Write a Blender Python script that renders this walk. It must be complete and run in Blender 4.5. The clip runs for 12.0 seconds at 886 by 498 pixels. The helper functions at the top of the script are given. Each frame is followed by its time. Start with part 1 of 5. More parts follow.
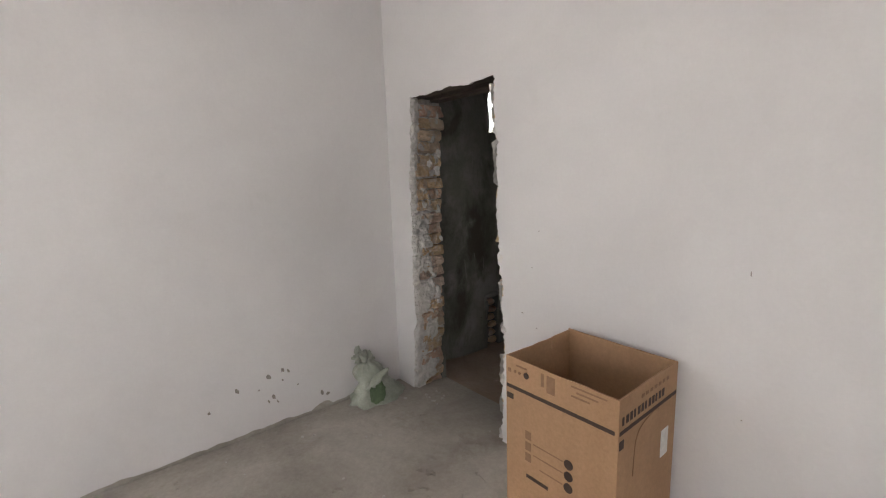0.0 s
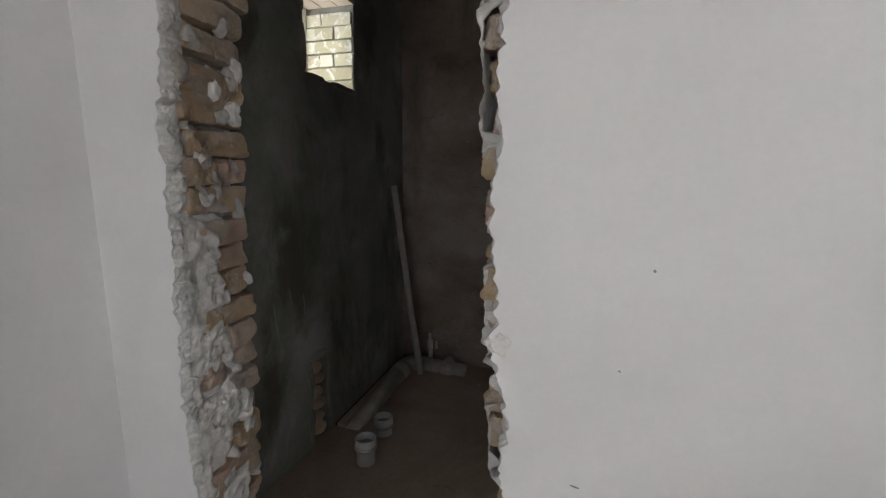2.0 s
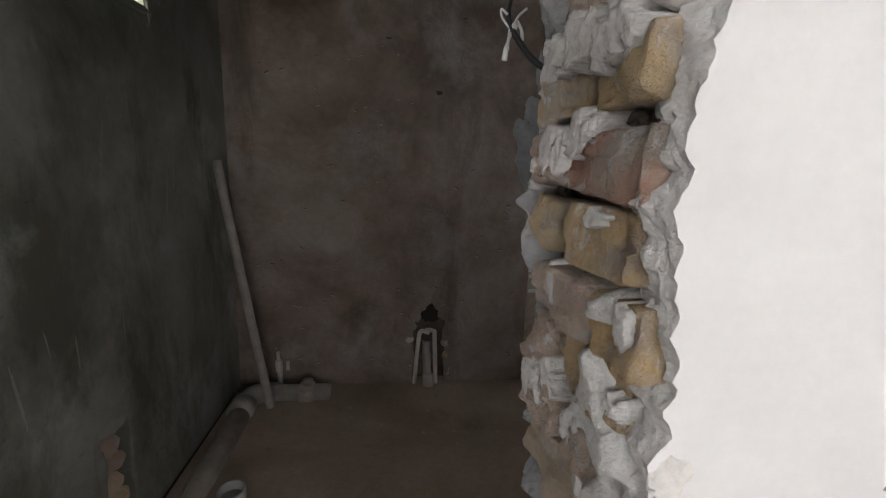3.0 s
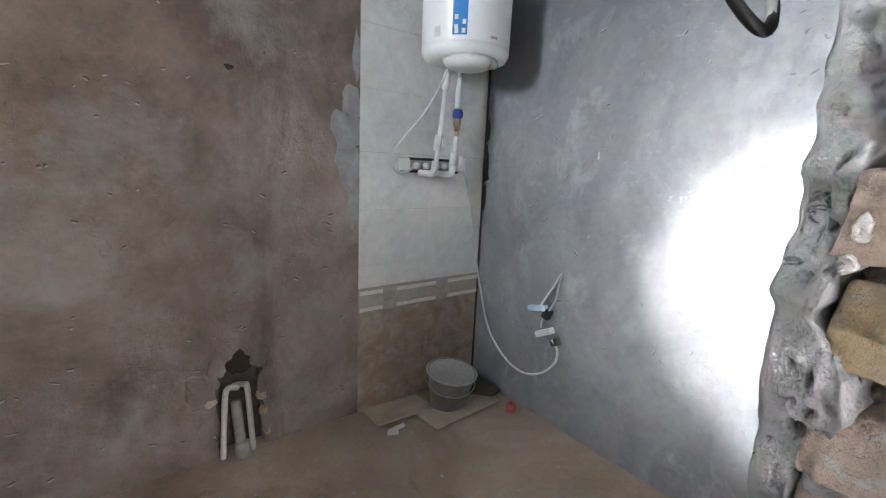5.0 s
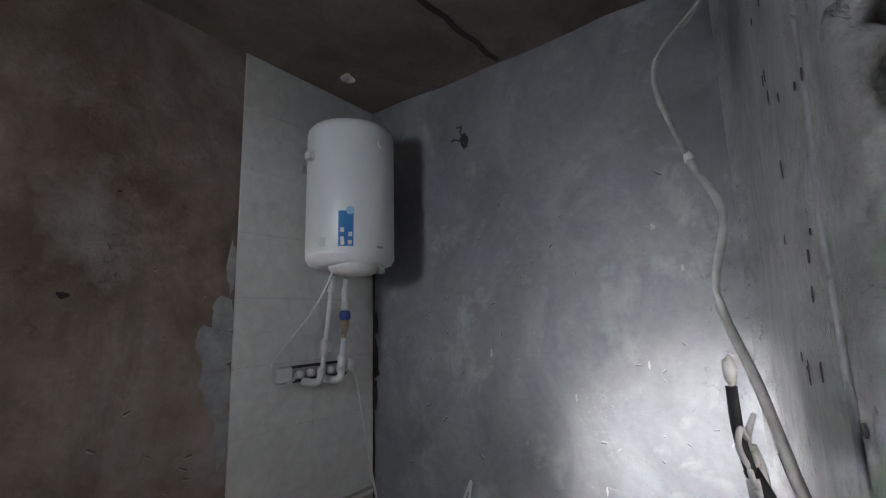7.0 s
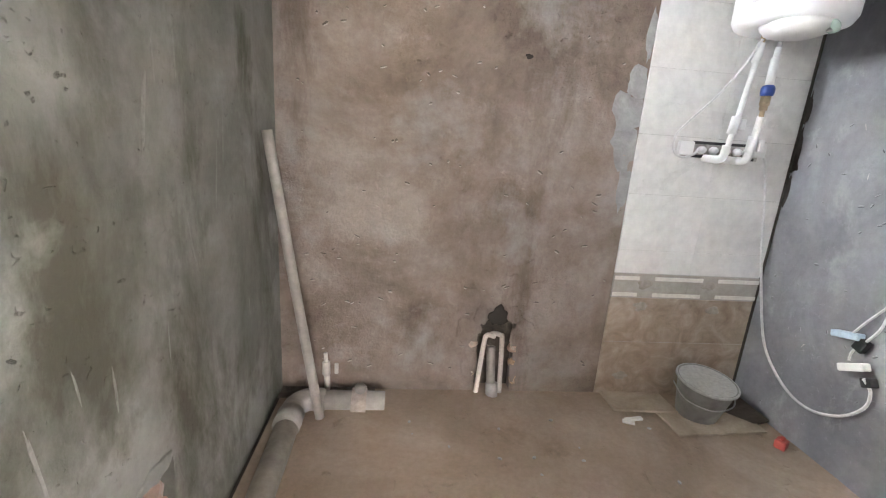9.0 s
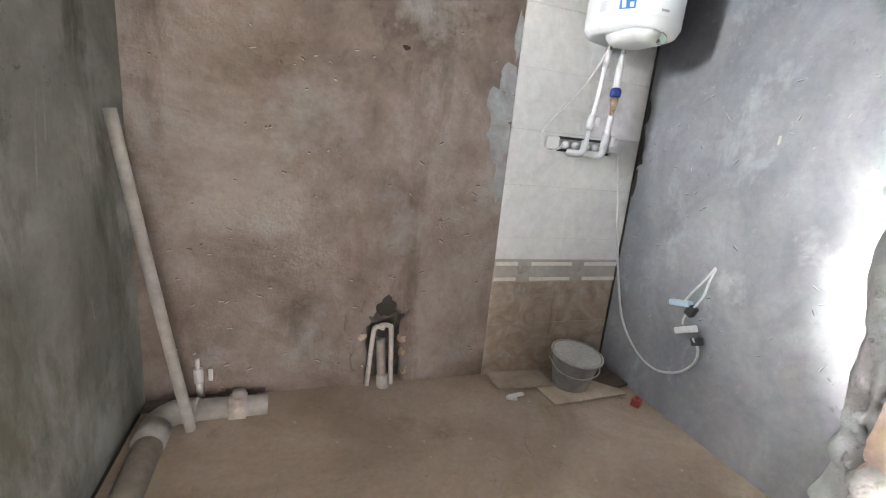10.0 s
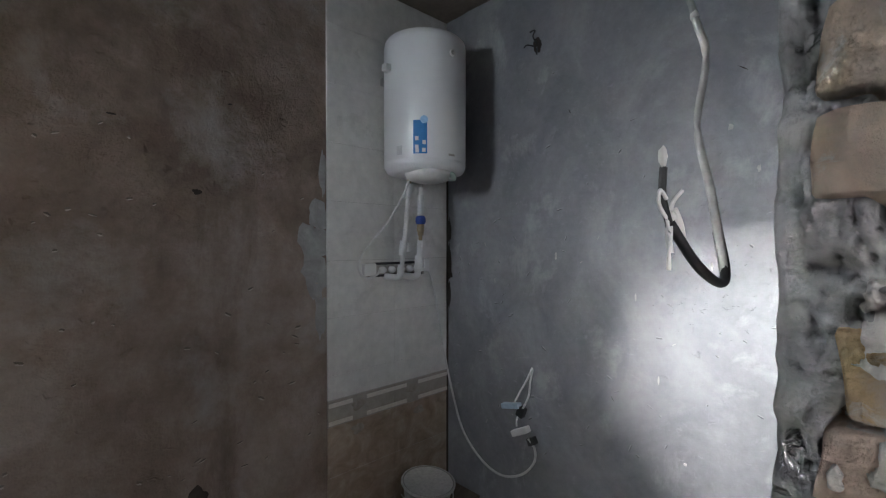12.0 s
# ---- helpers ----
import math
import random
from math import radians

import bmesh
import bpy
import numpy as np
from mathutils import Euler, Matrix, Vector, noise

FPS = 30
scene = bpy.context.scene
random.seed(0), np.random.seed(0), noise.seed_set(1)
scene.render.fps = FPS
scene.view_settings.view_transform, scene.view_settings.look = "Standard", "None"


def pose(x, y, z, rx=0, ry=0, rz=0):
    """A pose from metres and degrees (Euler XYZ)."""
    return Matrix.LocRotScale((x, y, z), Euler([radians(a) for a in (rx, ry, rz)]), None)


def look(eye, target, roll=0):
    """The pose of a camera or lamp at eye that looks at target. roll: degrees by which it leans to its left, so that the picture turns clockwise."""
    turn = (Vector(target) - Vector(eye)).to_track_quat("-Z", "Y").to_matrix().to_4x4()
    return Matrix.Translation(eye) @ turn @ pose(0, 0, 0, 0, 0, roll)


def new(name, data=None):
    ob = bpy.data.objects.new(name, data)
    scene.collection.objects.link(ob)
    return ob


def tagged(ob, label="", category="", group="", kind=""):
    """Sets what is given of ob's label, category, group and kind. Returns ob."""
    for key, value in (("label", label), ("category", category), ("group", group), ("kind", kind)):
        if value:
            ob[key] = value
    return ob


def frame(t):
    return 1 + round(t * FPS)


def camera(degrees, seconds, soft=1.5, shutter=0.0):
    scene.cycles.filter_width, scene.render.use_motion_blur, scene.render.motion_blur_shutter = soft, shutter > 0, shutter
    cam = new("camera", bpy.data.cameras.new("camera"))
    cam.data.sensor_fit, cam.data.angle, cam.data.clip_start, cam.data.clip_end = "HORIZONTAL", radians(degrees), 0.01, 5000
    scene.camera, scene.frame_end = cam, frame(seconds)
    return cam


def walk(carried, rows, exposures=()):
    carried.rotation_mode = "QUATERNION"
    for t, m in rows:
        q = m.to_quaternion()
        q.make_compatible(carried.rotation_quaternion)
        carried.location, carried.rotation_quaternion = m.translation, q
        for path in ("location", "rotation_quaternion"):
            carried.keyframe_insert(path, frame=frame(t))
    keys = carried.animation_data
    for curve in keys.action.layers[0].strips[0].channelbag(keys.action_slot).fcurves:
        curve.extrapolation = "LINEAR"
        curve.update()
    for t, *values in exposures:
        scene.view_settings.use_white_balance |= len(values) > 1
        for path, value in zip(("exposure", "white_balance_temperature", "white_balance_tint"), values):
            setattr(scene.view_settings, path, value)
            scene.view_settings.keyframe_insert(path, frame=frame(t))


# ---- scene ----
cam = camera(91.3, 12.0, soft=1.15)
PATH = [
    (0, (2.274, -1.625, 1.555), (1.083, -0.652, 1.292), -1.8),
    (0.5, (1.899, -1.439, 1.515), (0.881, -0.287, 1.250), -0.6),
    (1, (1.483, -1.230, 1.484), (0.639, 0.053, 1.211), -0.4),
    (1.5, (1.183, -1.008, 1.444), (0.574, 0.403, 1.178), -0.2),
    (2, (0.876, -0.762, 1.433), (0.417, 0.704, 1.165), 0.7),
    (2.5, (0.630, -0.551, 1.413), (0.576, 0.984, 1.133), 1.2),
    (3, (0.523, -0.290, 1.370), (0.699, 1.225, 1.068), 2.0),
    (3.5, (0.383, -0.016, 1.360), (0.891, 1.428, 1.074), 3.1),
    (3.7, (0.335, 0.071, 1.385), (1.036, 1.427, 1.090), 3.5),
    (5.5, (0.345, 0.251, 1.406), (1.694, 1.729, 1.080), 2.3),
    (6, (0.322, 0.337, 1.477), (1.874, 1.593, 1.351), 1.5),
    (6.5, (0.335, 0.374, 1.638), (1.578, 1.293, 1.849), -1.5),
    (6.7, (0.358, 0.369, 1.682), (1.601, 1.268, 1.962), -2.3),
    (8.3, (0.312, 0.145, 1.352), (1.392, 2.176, 0.882), 4.9),
    (8.5, (0.328, 0.101, 1.329), (0.932, 1.966, 0.916), 4.2),
    (9, (0.204, 0.120, 1.367), (0.358, 1.622, 0.977), 4.0),
    (9.5, (0.201, 0.103, 1.328), (0.431, 1.603, 0.966), 5.3),
    (10, (0.284, 0.093, 1.325), (0.925, 1.930, 0.861), 5.4),
    (10.5, (0.308, 0.204, 1.383), (1.239, 1.418, 1.079), 3.2),
    (11, (0.314, 0.254, 1.394), (1.476, 1.261, 1.135), 3.3),
    (11.5, (0.302, 0.272, 1.494), (1.512, 1.244, 1.340), 3.0),
    (12, (0.275, 0.229, 1.544), (1.342, 1.368, 1.522), -0.0),
]
EXPOSURES = [(0.0, 2.45, 6650, 13), (1.0, 2.28, 6450, 11), (1.5, 2.3, 6350, 10), (2.0, 2.3, 6250, 10), (2.5, 2.62, 6300, 10), (3.0, 3.22, 6350, 10), (3.3, 4.3, 6400, 12), (3.5, 5.15, 6400, 10),
             (5.5, 4.72, 6150, 10), (6.0, 3.42, 6150, 10), (6.5, 3.35, 6150, 10), (8.5, 5.2, 6500, 11), (9.0, 5.95, 6550, 11), (9.5, 5.95, 6550, 11), (10.0, 5.7, 6450, 10),
             (10.5, 4.75, 6250, 10), (11.0, 3.62, 6200, 10), (11.5, 3.45, 6200, 10), (12.0, 3.62, 6150, 10)]
walk(cam, [(t, look(eye, target, roll)) for t, eye, target, roll in PATH], EXPOSURES)
# ---- world, sun, the windows' daylight and added side fill ----
world = bpy.data.worlds.new("sky")
scene.world = world
world.use_nodes = True
wn = world.node_tree.nodes
sky = wn.new("ShaderNodeTexSky")
sky.sky_type, sky.sun_disc = "NISHITA", False
sky.sun_elevation, sky.sun_rotation = radians(21.8), radians(-73.6)
wn["Background"].inputs["Strength"].default_value = 0.05
world.node_tree.links.new(sky.outputs[0], wn["Background"].inputs["Color"])

sun = new("sun", bpy.data.lights.new("sun", "SUN"))
sun.data.energy, sun.data.angle, sun.data.color = 5.0, radians(20.0), (1.0, 0.98, 0.94)
sun.matrix_world = look((-2.95, 0.87, 1.23), (0, 0, 0))


def window_lamp(name, at, towards, w, h, watts, colour):
    lamp = new(name, bpy.data.lights.new(name, "AREA"))
    lamp.data.shape, lamp.data.size, lamp.data.size_y = "RECTANGLE", w, h
    lamp.data.energy, lamp.data.color = watts, colour
    lamp.matrix_world = look(at, towards)
    return lamp


window_lamp("daylight_small_window", (-0.80, 1.335, 2.13), (2.0, 1.2, 1.0), 0.44, 0.44, 1.05, (0.86, 0.93, 1.0))
window_lamp("daylight_room_window", (1.1, -4.78, 1.75), (1.1, 0, 1.75), 1.7, 1.4, 2.3, (1.0, 0.965, 0.935))
# east and west room windows are unseen, their lamps added to brighten the jambs
window_lamp("fill_side_east", (4.08, -2.85, 1.75), (2.0, -2.85, 1.75), 1.2, 1.4, 2.8, (1.0, 0.965, 0.935))
window_lamp("fill_side_west", (-0.66, -2.85, 1.75), (2.0, -2.85, 1.75), 1.2, 1.4, 2.5, (1.0, 0.965, 0.935))

# ---- materials ----


def material(name, rough=0.8, metal=0.0, spec=0.5):
    m = bpy.data.materials.new(name)
    m.use_nodes = True
    b = m.node_tree.nodes["Principled BSDF"]
    b.inputs["Roughness"].default_value = rough
    b.inputs["Metallic"].default_value = metal
    b.inputs["Specular IOR Level"].default_value = spec
    return m, m.node_tree, b


def noise_node(tree, scale, detail=6.0, rough=0.6, distort=0.0, stretch=(1, 1, 1)):
    n = tree.nodes.new("ShaderNodeTexNoise")
    n.inputs["Scale"].default_value = scale
    n.inputs["Detail"].default_value = detail
    n.inputs["Roughness"].default_value = rough
    n.inputs["Distortion"].default_value = distort
    geo = tree.nodes.new("ShaderNodeNewGeometry")
    mp = tree.nodes.new("ShaderNodeMapping")
    mp.inputs["Scale"].default_value = stretch
    tree.links.new(geo.outputs["Position"], mp.inputs["Vector"])
    tree.links.new(mp.outputs[0], n.inputs["Vector"])
    return n.outputs["Fac"]


def ramp(tree, fac, stops):
    r = tree.nodes.new("ShaderNodeValToRGB")
    e = r.color_ramp.elements
    while len(e) < len(stops):
        e.new(0.5)
    for i, (p, c) in enumerate(stops):
        e[i].position = p
        e[i].color = (*c, 1) if isinstance(c, tuple) else (c, c, c, 1)
    tree.links.new(fac, r.inputs[0])
    return r.outputs[0]


def mix(tree, a, b, fac, mode="MIX"):
    n = tree.nodes.new("ShaderNodeMix")
    n.data_type, n.blend_type = "RGBA", mode
    for sock, v in ((n.inputs[6], a), (n.inputs[7], b), (n.inputs[0], fac)):
        if isinstance(v, tuple):
            sock.default_value = (*v, 1)
        elif isinstance(v, (int, float)):
            sock.default_value = v
        else:
            tree.links.new(v, sock)
    return n.outputs[2]


def bump(tree, b, height, strength=0.3, distance=0.01, before=None):
    n = tree.nodes.new("ShaderNodeBump")
    n.inputs["Strength"].default_value = strength
    n.inputs["Distance"].default_value = distance
    tree.links.new(height, n.inputs["Height"])
    if before is not None:
        tree.links.new(before, n.inputs["Normal"])
    tree.links.new(n.outputs[0], b.inputs["Normal"])
    return n.outputs[0]


def mottled(name, dark, mid, light, scale, fine=40.0, rough=0.85, relief=0.35, depth=0.006, distort=0.6, pits=0.0,
            stretch=(1, 1, 1), rough_range=None, stain=None, spec=0.5, speckle=0.45, bloom=None, hole_depth=0.012, spread=0.2):
    """A surface with broad blotches, fine grain, optional dark stains and small pits."""
    m, t, b = material(name, rough, 0.0, spec)
    broad = noise_node(t, scale, 8, 0.62, distort, stretch)
    grain = noise_node(t, fine, 8, 0.7)
    col = ramp(t, broad, [(0.5 - spread, dark), (0.5, mid), (0.5 + spread, light)])
    col = mix(t, col, ramp(t, grain, [(0.3, 0.55), (0.7, 1.0)]), speckle, "MULTIPLY")
    if stain:
        where = ramp(t, noise_node(t, stain[1], 8, 0.68, 0.3, stain[3] if len(stain) > 3 else (1, 1, 1)), [(stain[2], 0.0), (stain[2] + 0.13, 1.0)])
        col = mix(t, col, stain[0], where)
    if bloom:
        haze = ramp(t, noise_node(t, bloom[1], 9, 0.66, 0.15), [(bloom[2], 0.0), (bloom[2] + 0.2, 0.75)])
        col = mix(t, col, bloom[0], haze)
    t.links.new(col, b.inputs["Base Color"])
    if rough_range:
        t.links.new(ramp(t, broad, [(0.35, rough_range[0]), (0.65, rough_range[1])]), b.inputs["Roughness"])
    n1 = bump(t, b, noise_node(t, fine * 0.22, 8, 0.65), relief, depth * 2)
    n2 = bump(t, b, grain, relief, depth, n1)
    if pits:
        dents = noise_node(t, pits, 4, 0.55, 0.8, (0.75, 0.75, 1.1))
        hole = ramp(t, dents, [(0.27, 0.0), (0.35, 1.0)])
        bump(t, b, hole, 0.9, hole_depth, n2)
    return m


def plain(name, colour, rough=0.5, metal=0.0, var=0.12, fine=60.0, relief=0.05, spec=0.5):
    m, t, b = material(name, rough, metal, spec)
    g = noise_node(t, fine, 6, 0.65)
    lo = tuple(c * (1 - var) for c in colour)
    hi = tuple(min(1.0, c * (1 + var)) for c in colour)
    t.links.new(ramp(t, g, [(0.3, lo), (0.7, hi)]), b.inputs["Base Color"])
    bump(t, b, g, relief, 0.003)
    return m


WHITE_PLASTER = mottled("white_painted_plaster", (0.69, 0.677, 0.68), (0.735, 0.724, 0.728), (0.76, 0.75, 0.755), 0.9, 70.0, 0.75, 0.07, 0.0012, speckle=0.10,
                        stain=((0.655, 0.642, 0.64), 1.4, 0.62))
BROWN_CEMENT = mottled("brown_cement_render", (0.165, 0.118, 0.092), (0.27, 0.208, 0.172), (0.39, 0.325, 0.287), 1.5, 34.0, 0.8, 0.9, 0.012,
                       pits=24.0, distort=0.35, spread=0.13, stain=((0.135, 0.095, 0.074), 1.1, 0.55, (1.6, 1.6, 0.45)), bloom=((0.41, 0.385, 0.365), 2.3, 0.53))
GREEN_CEMENT = mottled("greenish_cement_render", (0.15, 0.149, 0.126), (0.215, 0.212, 0.186), (0.31, 0.305, 0.28), 1.7, 30.0, 0.7, 0.45, 0.007,
                       pits=42.0, distort=0.3, spread=0.14, stain=((0.085, 0.080, 0.057), 1.6, 0.50, (1, 1.2, 0.6)), bloom=((0.33, 0.33, 0.30), 3.4, 0.58))
GREY_CEMENT = mottled("smooth_grey_cement", (0.20, 0.203, 0.222), (0.27, 0.274, 0.295), (0.36, 0.363, 0.38), 2.4, 26.0, 0.5, 0.34, 0.005,
                      pits=44.0, hole_depth=0.004, rough_range=(0.36, 0.55), distort=0.9, stretch=(1, 1, 0.75), stain=((0.37, 0.374, 0.39), 4.0, 0.56, (1, 1, 0.8)))
JOINT_MORTAR = mottled("crumbly_brown_mortar", (0.17, 0.135, 0.11), (0.27, 0.225, 0.19), (0.40, 0.355, 0.31), 12.0, 70.0, 0.95, 0.9, 0.014, pits=55.0)
LEFT_MORTAR = mottled("mortar_and_old_plaster", (0.34, 0.29, 0.24), (0.50, 0.46, 0.42), (0.66, 0.63, 0.60), 9.0, 60.0, 0.9, 0.7, 0.01, pits=60.0)
PATCH_WHITE = mottled("white_gypsum_splash", (0.64, 0.62, 0.59), (0.75, 0.735, 0.715), (0.82, 0.81, 0.80), 14.0, 70.0, 0.9, 0.7, 0.008, spec=0.2)
# the sparse dark stain paints pit shade that the relief doesn't show
LUMPY_CEMENT = mottled("lumpy_grey_cement", (0.34, 0.342, 0.35), (0.44, 0.443, 0.453), (0.53, 0.533, 0.543), 7.0, 55.0, 0.93, 0.6, 0.012, pits=34.0, distort=0.8, spec=0.15,
                       stain=((0.24, 0.23, 0.22), 30.0, 0.72, (1, 1.3, 0.8)))
SMEARED = mottled("smeared_cement", (0.26, 0.252, 0.248), (0.34, 0.335, 0.333), (0.42, 0.417, 0.415), 9.0, 40.0, 0.8, 0.5, 0.006, distort=1.0)
PATCH_GREY = mottled("grey_gypsum_patch", (0.66, 0.635, 0.60), (0.78, 0.755, 0.725), (0.83, 0.815, 0.79), 14.0, 70.0, 0.85, 0.6, 0.008, pits=45.0)
CEILING_BROWN = mottled("stained_brown_ceiling", (0.15, 0.115, 0.09), (0.225, 0.18, 0.148), (0.30, 0.25, 0.215), 2.2, 30.0, 0.9, 0.4, 0.006)
SCREED = mottled("dusty_cement_screed", (0.29, 0.218, 0.162), (0.39, 0.302, 0.232), (0.49, 0.40, 0.322), 1.5, 45.0, 0.88, 0.3, 0.004, pits=16.0,
                 stain=((0.19, 0.145, 0.11), 1.7, 0.60))
MAIN_SCREED = mottled("grey_cement_floor", (0.33, 0.302, 0.265), (0.445, 0.412, 0.368), (0.56, 0.525, 0.475), 1.6, 45.0, 0.9, 0.35, 0.005, pits=18.0,
                      stain=((0.30, 0.265, 0.225), 2.2, 0.58))
OLD_WOOD = mottled("old_dark_wood", (0.055, 0.042, 0.034), (0.10, 0.078, 0.062), (0.16, 0.128, 0.105), 7.0, 60.0, 0.85, 0.6, 0.006, stretch=(0.15, 1, 1))
# near-black colour that paints the shade inside gaps, holes and pits
GAP_SHADE = plain("gap_shade", (0.045, 0.036, 0.03), 0.95)
GROUND = mottled("bare_earth", (0.16, 0.13, 0.10), (0.22, 0.18, 0.14), (0.28, 0.24, 0.19), 0.4, 8.0, 0.95, 0.3, 0.01)


def brick_material(name, shades):
    m, t, b = material(name, 0.9)
    info = t.nodes.new("ShaderNodeObjectInfo")
    base = ramp(t, info.outputs["Random"], list(zip((0.0, 0.35, 0.6, 0.82, 1.0), shades)))
    worn = ramp(t, noise_node(t, 14.0, 6, 0.6, 0.8), [(0.5, 0.0), (0.66, 1.0)])
    col = mix(t, base, (0.60, 0.52, 0.45), worn)
    col = mix(t, col, ramp(t, noise_node(t, 60.0, 8, 0.7), [(0.3, 0.75), (0.65, 1.0)]), 0.5, "MULTIPLY")
    smear = ramp(t, noise_node(t, 17.0, 9, 0.72, 1.2), [(0.56, 0.0), (0.64, 0.85)])
    col = mix(t, col, (0.74, 0.72, 0.69), smear)
    t.links.new(col, b.inputs["Base Color"])
    n1 = bump(t, b, noise_node(t, 26.0, 9, 0.75, 0.4), 1.0, 0.026)
    n2 = bump(t, b, smear, 0.5, 0.004, n1)
    bump(t, b, noise_node(t, 130.0, 6, 0.7), 0.7, 0.007, n2)
    return m


BRICK = brick_material("broken_yellow_brick", ((0.60, 0.43, 0.27), (0.68, 0.50, 0.32), (0.70, 0.56, 0.43), (0.62, 0.40, 0.30), (0.74, 0.61, 0.51)))
OCHRE_BRICK = brick_material("broken_ochre_brick", ((0.62, 0.44, 0.23), (0.66, 0.48, 0.27), (0.70, 0.54, 0.33), (0.64, 0.45, 0.25), (0.68, 0.52, 0.32)))
PINK_BRICK = brick_material("broken_pale_pink_brick", ((0.72, 0.56, 0.46), (0.74, 0.60, 0.51), (0.70, 0.54, 0.45), (0.72, 0.57, 0.48), (0.74, 0.62, 0.54)))
RED_BRICK = brick_material("broken_reddish_brick", ((0.58, 0.34, 0.25), (0.60, 0.37, 0.28), (0.62, 0.40, 0.31), (0.58, 0.35, 0.27), (0.62, 0.41, 0.33)))
BEIGE_BRICK = brick_material("broken_beige_brick", ((0.68, 0.50, 0.31), (0.72, 0.60, 0.47), (0.72, 0.57, 0.48), (0.70, 0.50, 0.40), (0.74, 0.65, 0.57)))


def reveal_brick_material():
    m, t, b = material("pale_yellow_brick", 0.9)
    info = t.nodes.new("ShaderNodeObjectInfo")
    base = ramp(t, info.outputs["Random"], [(0.0, (0.36, 0.32, 0.21)), (0.6, (0.44, 0.40, 0.29)), (1.0, (0.50, 0.47, 0.37))])
    col = mix(t, base, (0.58, 0.57, 0.52), ramp(t, noise_node(t, 12.0, 6, 0.6, 0.8), [(0.52, 0.0), (0.62, 1.0)]))
    t.links.new(col, b.inputs["Base Color"])
    bump(t, b, noise_node(t, 40.0, 8, 0.7), 0.5, 0.008)
    return m


PALE_BRICK = reveal_brick_material()
TILE_WHITE = mottled("pale_glazed_tile", (0.71, 0.70, 0.68), (0.76, 0.75, 0.73), (0.80, 0.79, 0.77), 1.6, 18.0, 0.3, 0.02, 0.001, rough_range=(0.22, 0.42))
TILE_BROWN = mottled("brown_marbled_tile", (0.27, 0.20, 0.145), (0.38, 0.295, 0.225), (0.50, 0.415, 0.335), 7.0, 30.0, 0.4, 0.03, 0.001, distort=1.5, rough_range=(0.3, 0.5))
TILE_BAND = mottled("taupe_border_tile", (0.36, 0.325, 0.29), (0.42, 0.385, 0.345), (0.48, 0.445, 0.405), 9.0, 40.0, 0.4, 0.03, 0.001)
TILE_LIGHT = plain("cream_relief_bar", (0.70, 0.67, 0.62), 0.35)
TILE_MOTIF = mottled("pale_leaf_motif", (0.30, 0.26, 0.21), (0.37, 0.33, 0.28), (0.46, 0.42, 0.37), 25.0, 60.0, 0.45, 0.05, 0.001)
GROUT = plain("grey_grout", (0.43, 0.42, 0.40), 0.9)
ENAMEL = plain("white_enamel", (0.80, 0.81, 0.82), 0.28, 0.0, 0.02, 8.0, 0.0)
PLASTIC = plain("white_plastic", (0.78, 0.78, 0.77), 0.42, 0.0, 0.05, 30.0, 0.02)
DUSTY_PLASTIC = plain("dusty_grey_plastic", (0.42, 0.40, 0.375), 0.6, 0.0, 0.2, 25.0, 0.08)
PIPE_GREY = plain("grey_sewer_plastic", (0.335, 0.305, 0.275), 0.5, 0.0, 0.2, 18.0, 0.05)
DUSTY_VALVE = plain("dusty_white_plastic", (0.52, 0.49, 0.455), 0.55, 0.0, 0.2, 25.0, 0.06)
BLUE = plain("blue_sticker", (0.03, 0.20, 0.52), 0.4, 0.0, 0.08)
PALE_BLUE = plain("pale_blue_print", (0.35, 0.58, 0.80), 0.4)
DARK_BLUE = plain("dark_blue_plastic", (0.03, 0.07, 0.30), 0.4)
BLACK = plain("black_rubber", (0.025, 0.025, 0.028), 0.55)
BRASS = plain("dull_brass", (0.45, 0.36, 0.24), 0.4, 0.8, 0.15)
STEEL = plain("dull_steel", (0.5, 0.5, 0.5), 0.35, 0.9, 0.1)
CARD = mottled("brown_cardboard", (0.40, 0.235, 0.125), (0.44, 0.265, 0.145), (0.48, 0.295, 0.165), 2.5, 70.0, 0.75, 0.06, 0.001, stretch=(1, 1, 0.3))
CARD_IN = mottled("brown_cardboard_inside", (0.37, 0.235, 0.145), (0.41, 0.265, 0.165), (0.45, 0.295, 0.185), 2.5, 70.0, 0.8, 0.06, 0.001)
INK = plain("dark_brown_print", (0.055, 0.033, 0.024), 0.7)
INK_FAINT = plain("faint_brown_print", (0.25, 0.145, 0.08), 0.75)
LABEL = plain("white_paper_label", (0.75, 0.74, 0.72), 0.7)
SACK = mottled("pale_green_sack", (0.33, 0.37, 0.30), (0.42, 0.455, 0.385), (0.55, 0.575, 0.51), 7.0, 60.0, 0.55, 0.4, 0.004)
SACK_DARK = plain("dark_green_fold", (0.10, 0.155, 0.08), 0.6, 0.0, 0.3, 25.0, 0.2)
CABLE_WHITE = plain("white_cable_sheath", (0.66, 0.66, 0.655), 0.45)
CABLE_GREY = plain("grey_cable_sheath", (0.36, 0.355, 0.35), 0.5, 0.0, 0.25, 30.0)
BUCKET = plain("grey_bucket_plastic", (0.245, 0.238, 0.225), 0.5, 0.0, 0.25, 14.0, 0.05)
CEMENT_DRY = mottled("dried_cement", (0.38, 0.38, 0.375), (0.46, 0.46, 0.455), (0.54, 0.54, 0.535), 12.0, 60.0, 0.9, 0.5, 0.006)
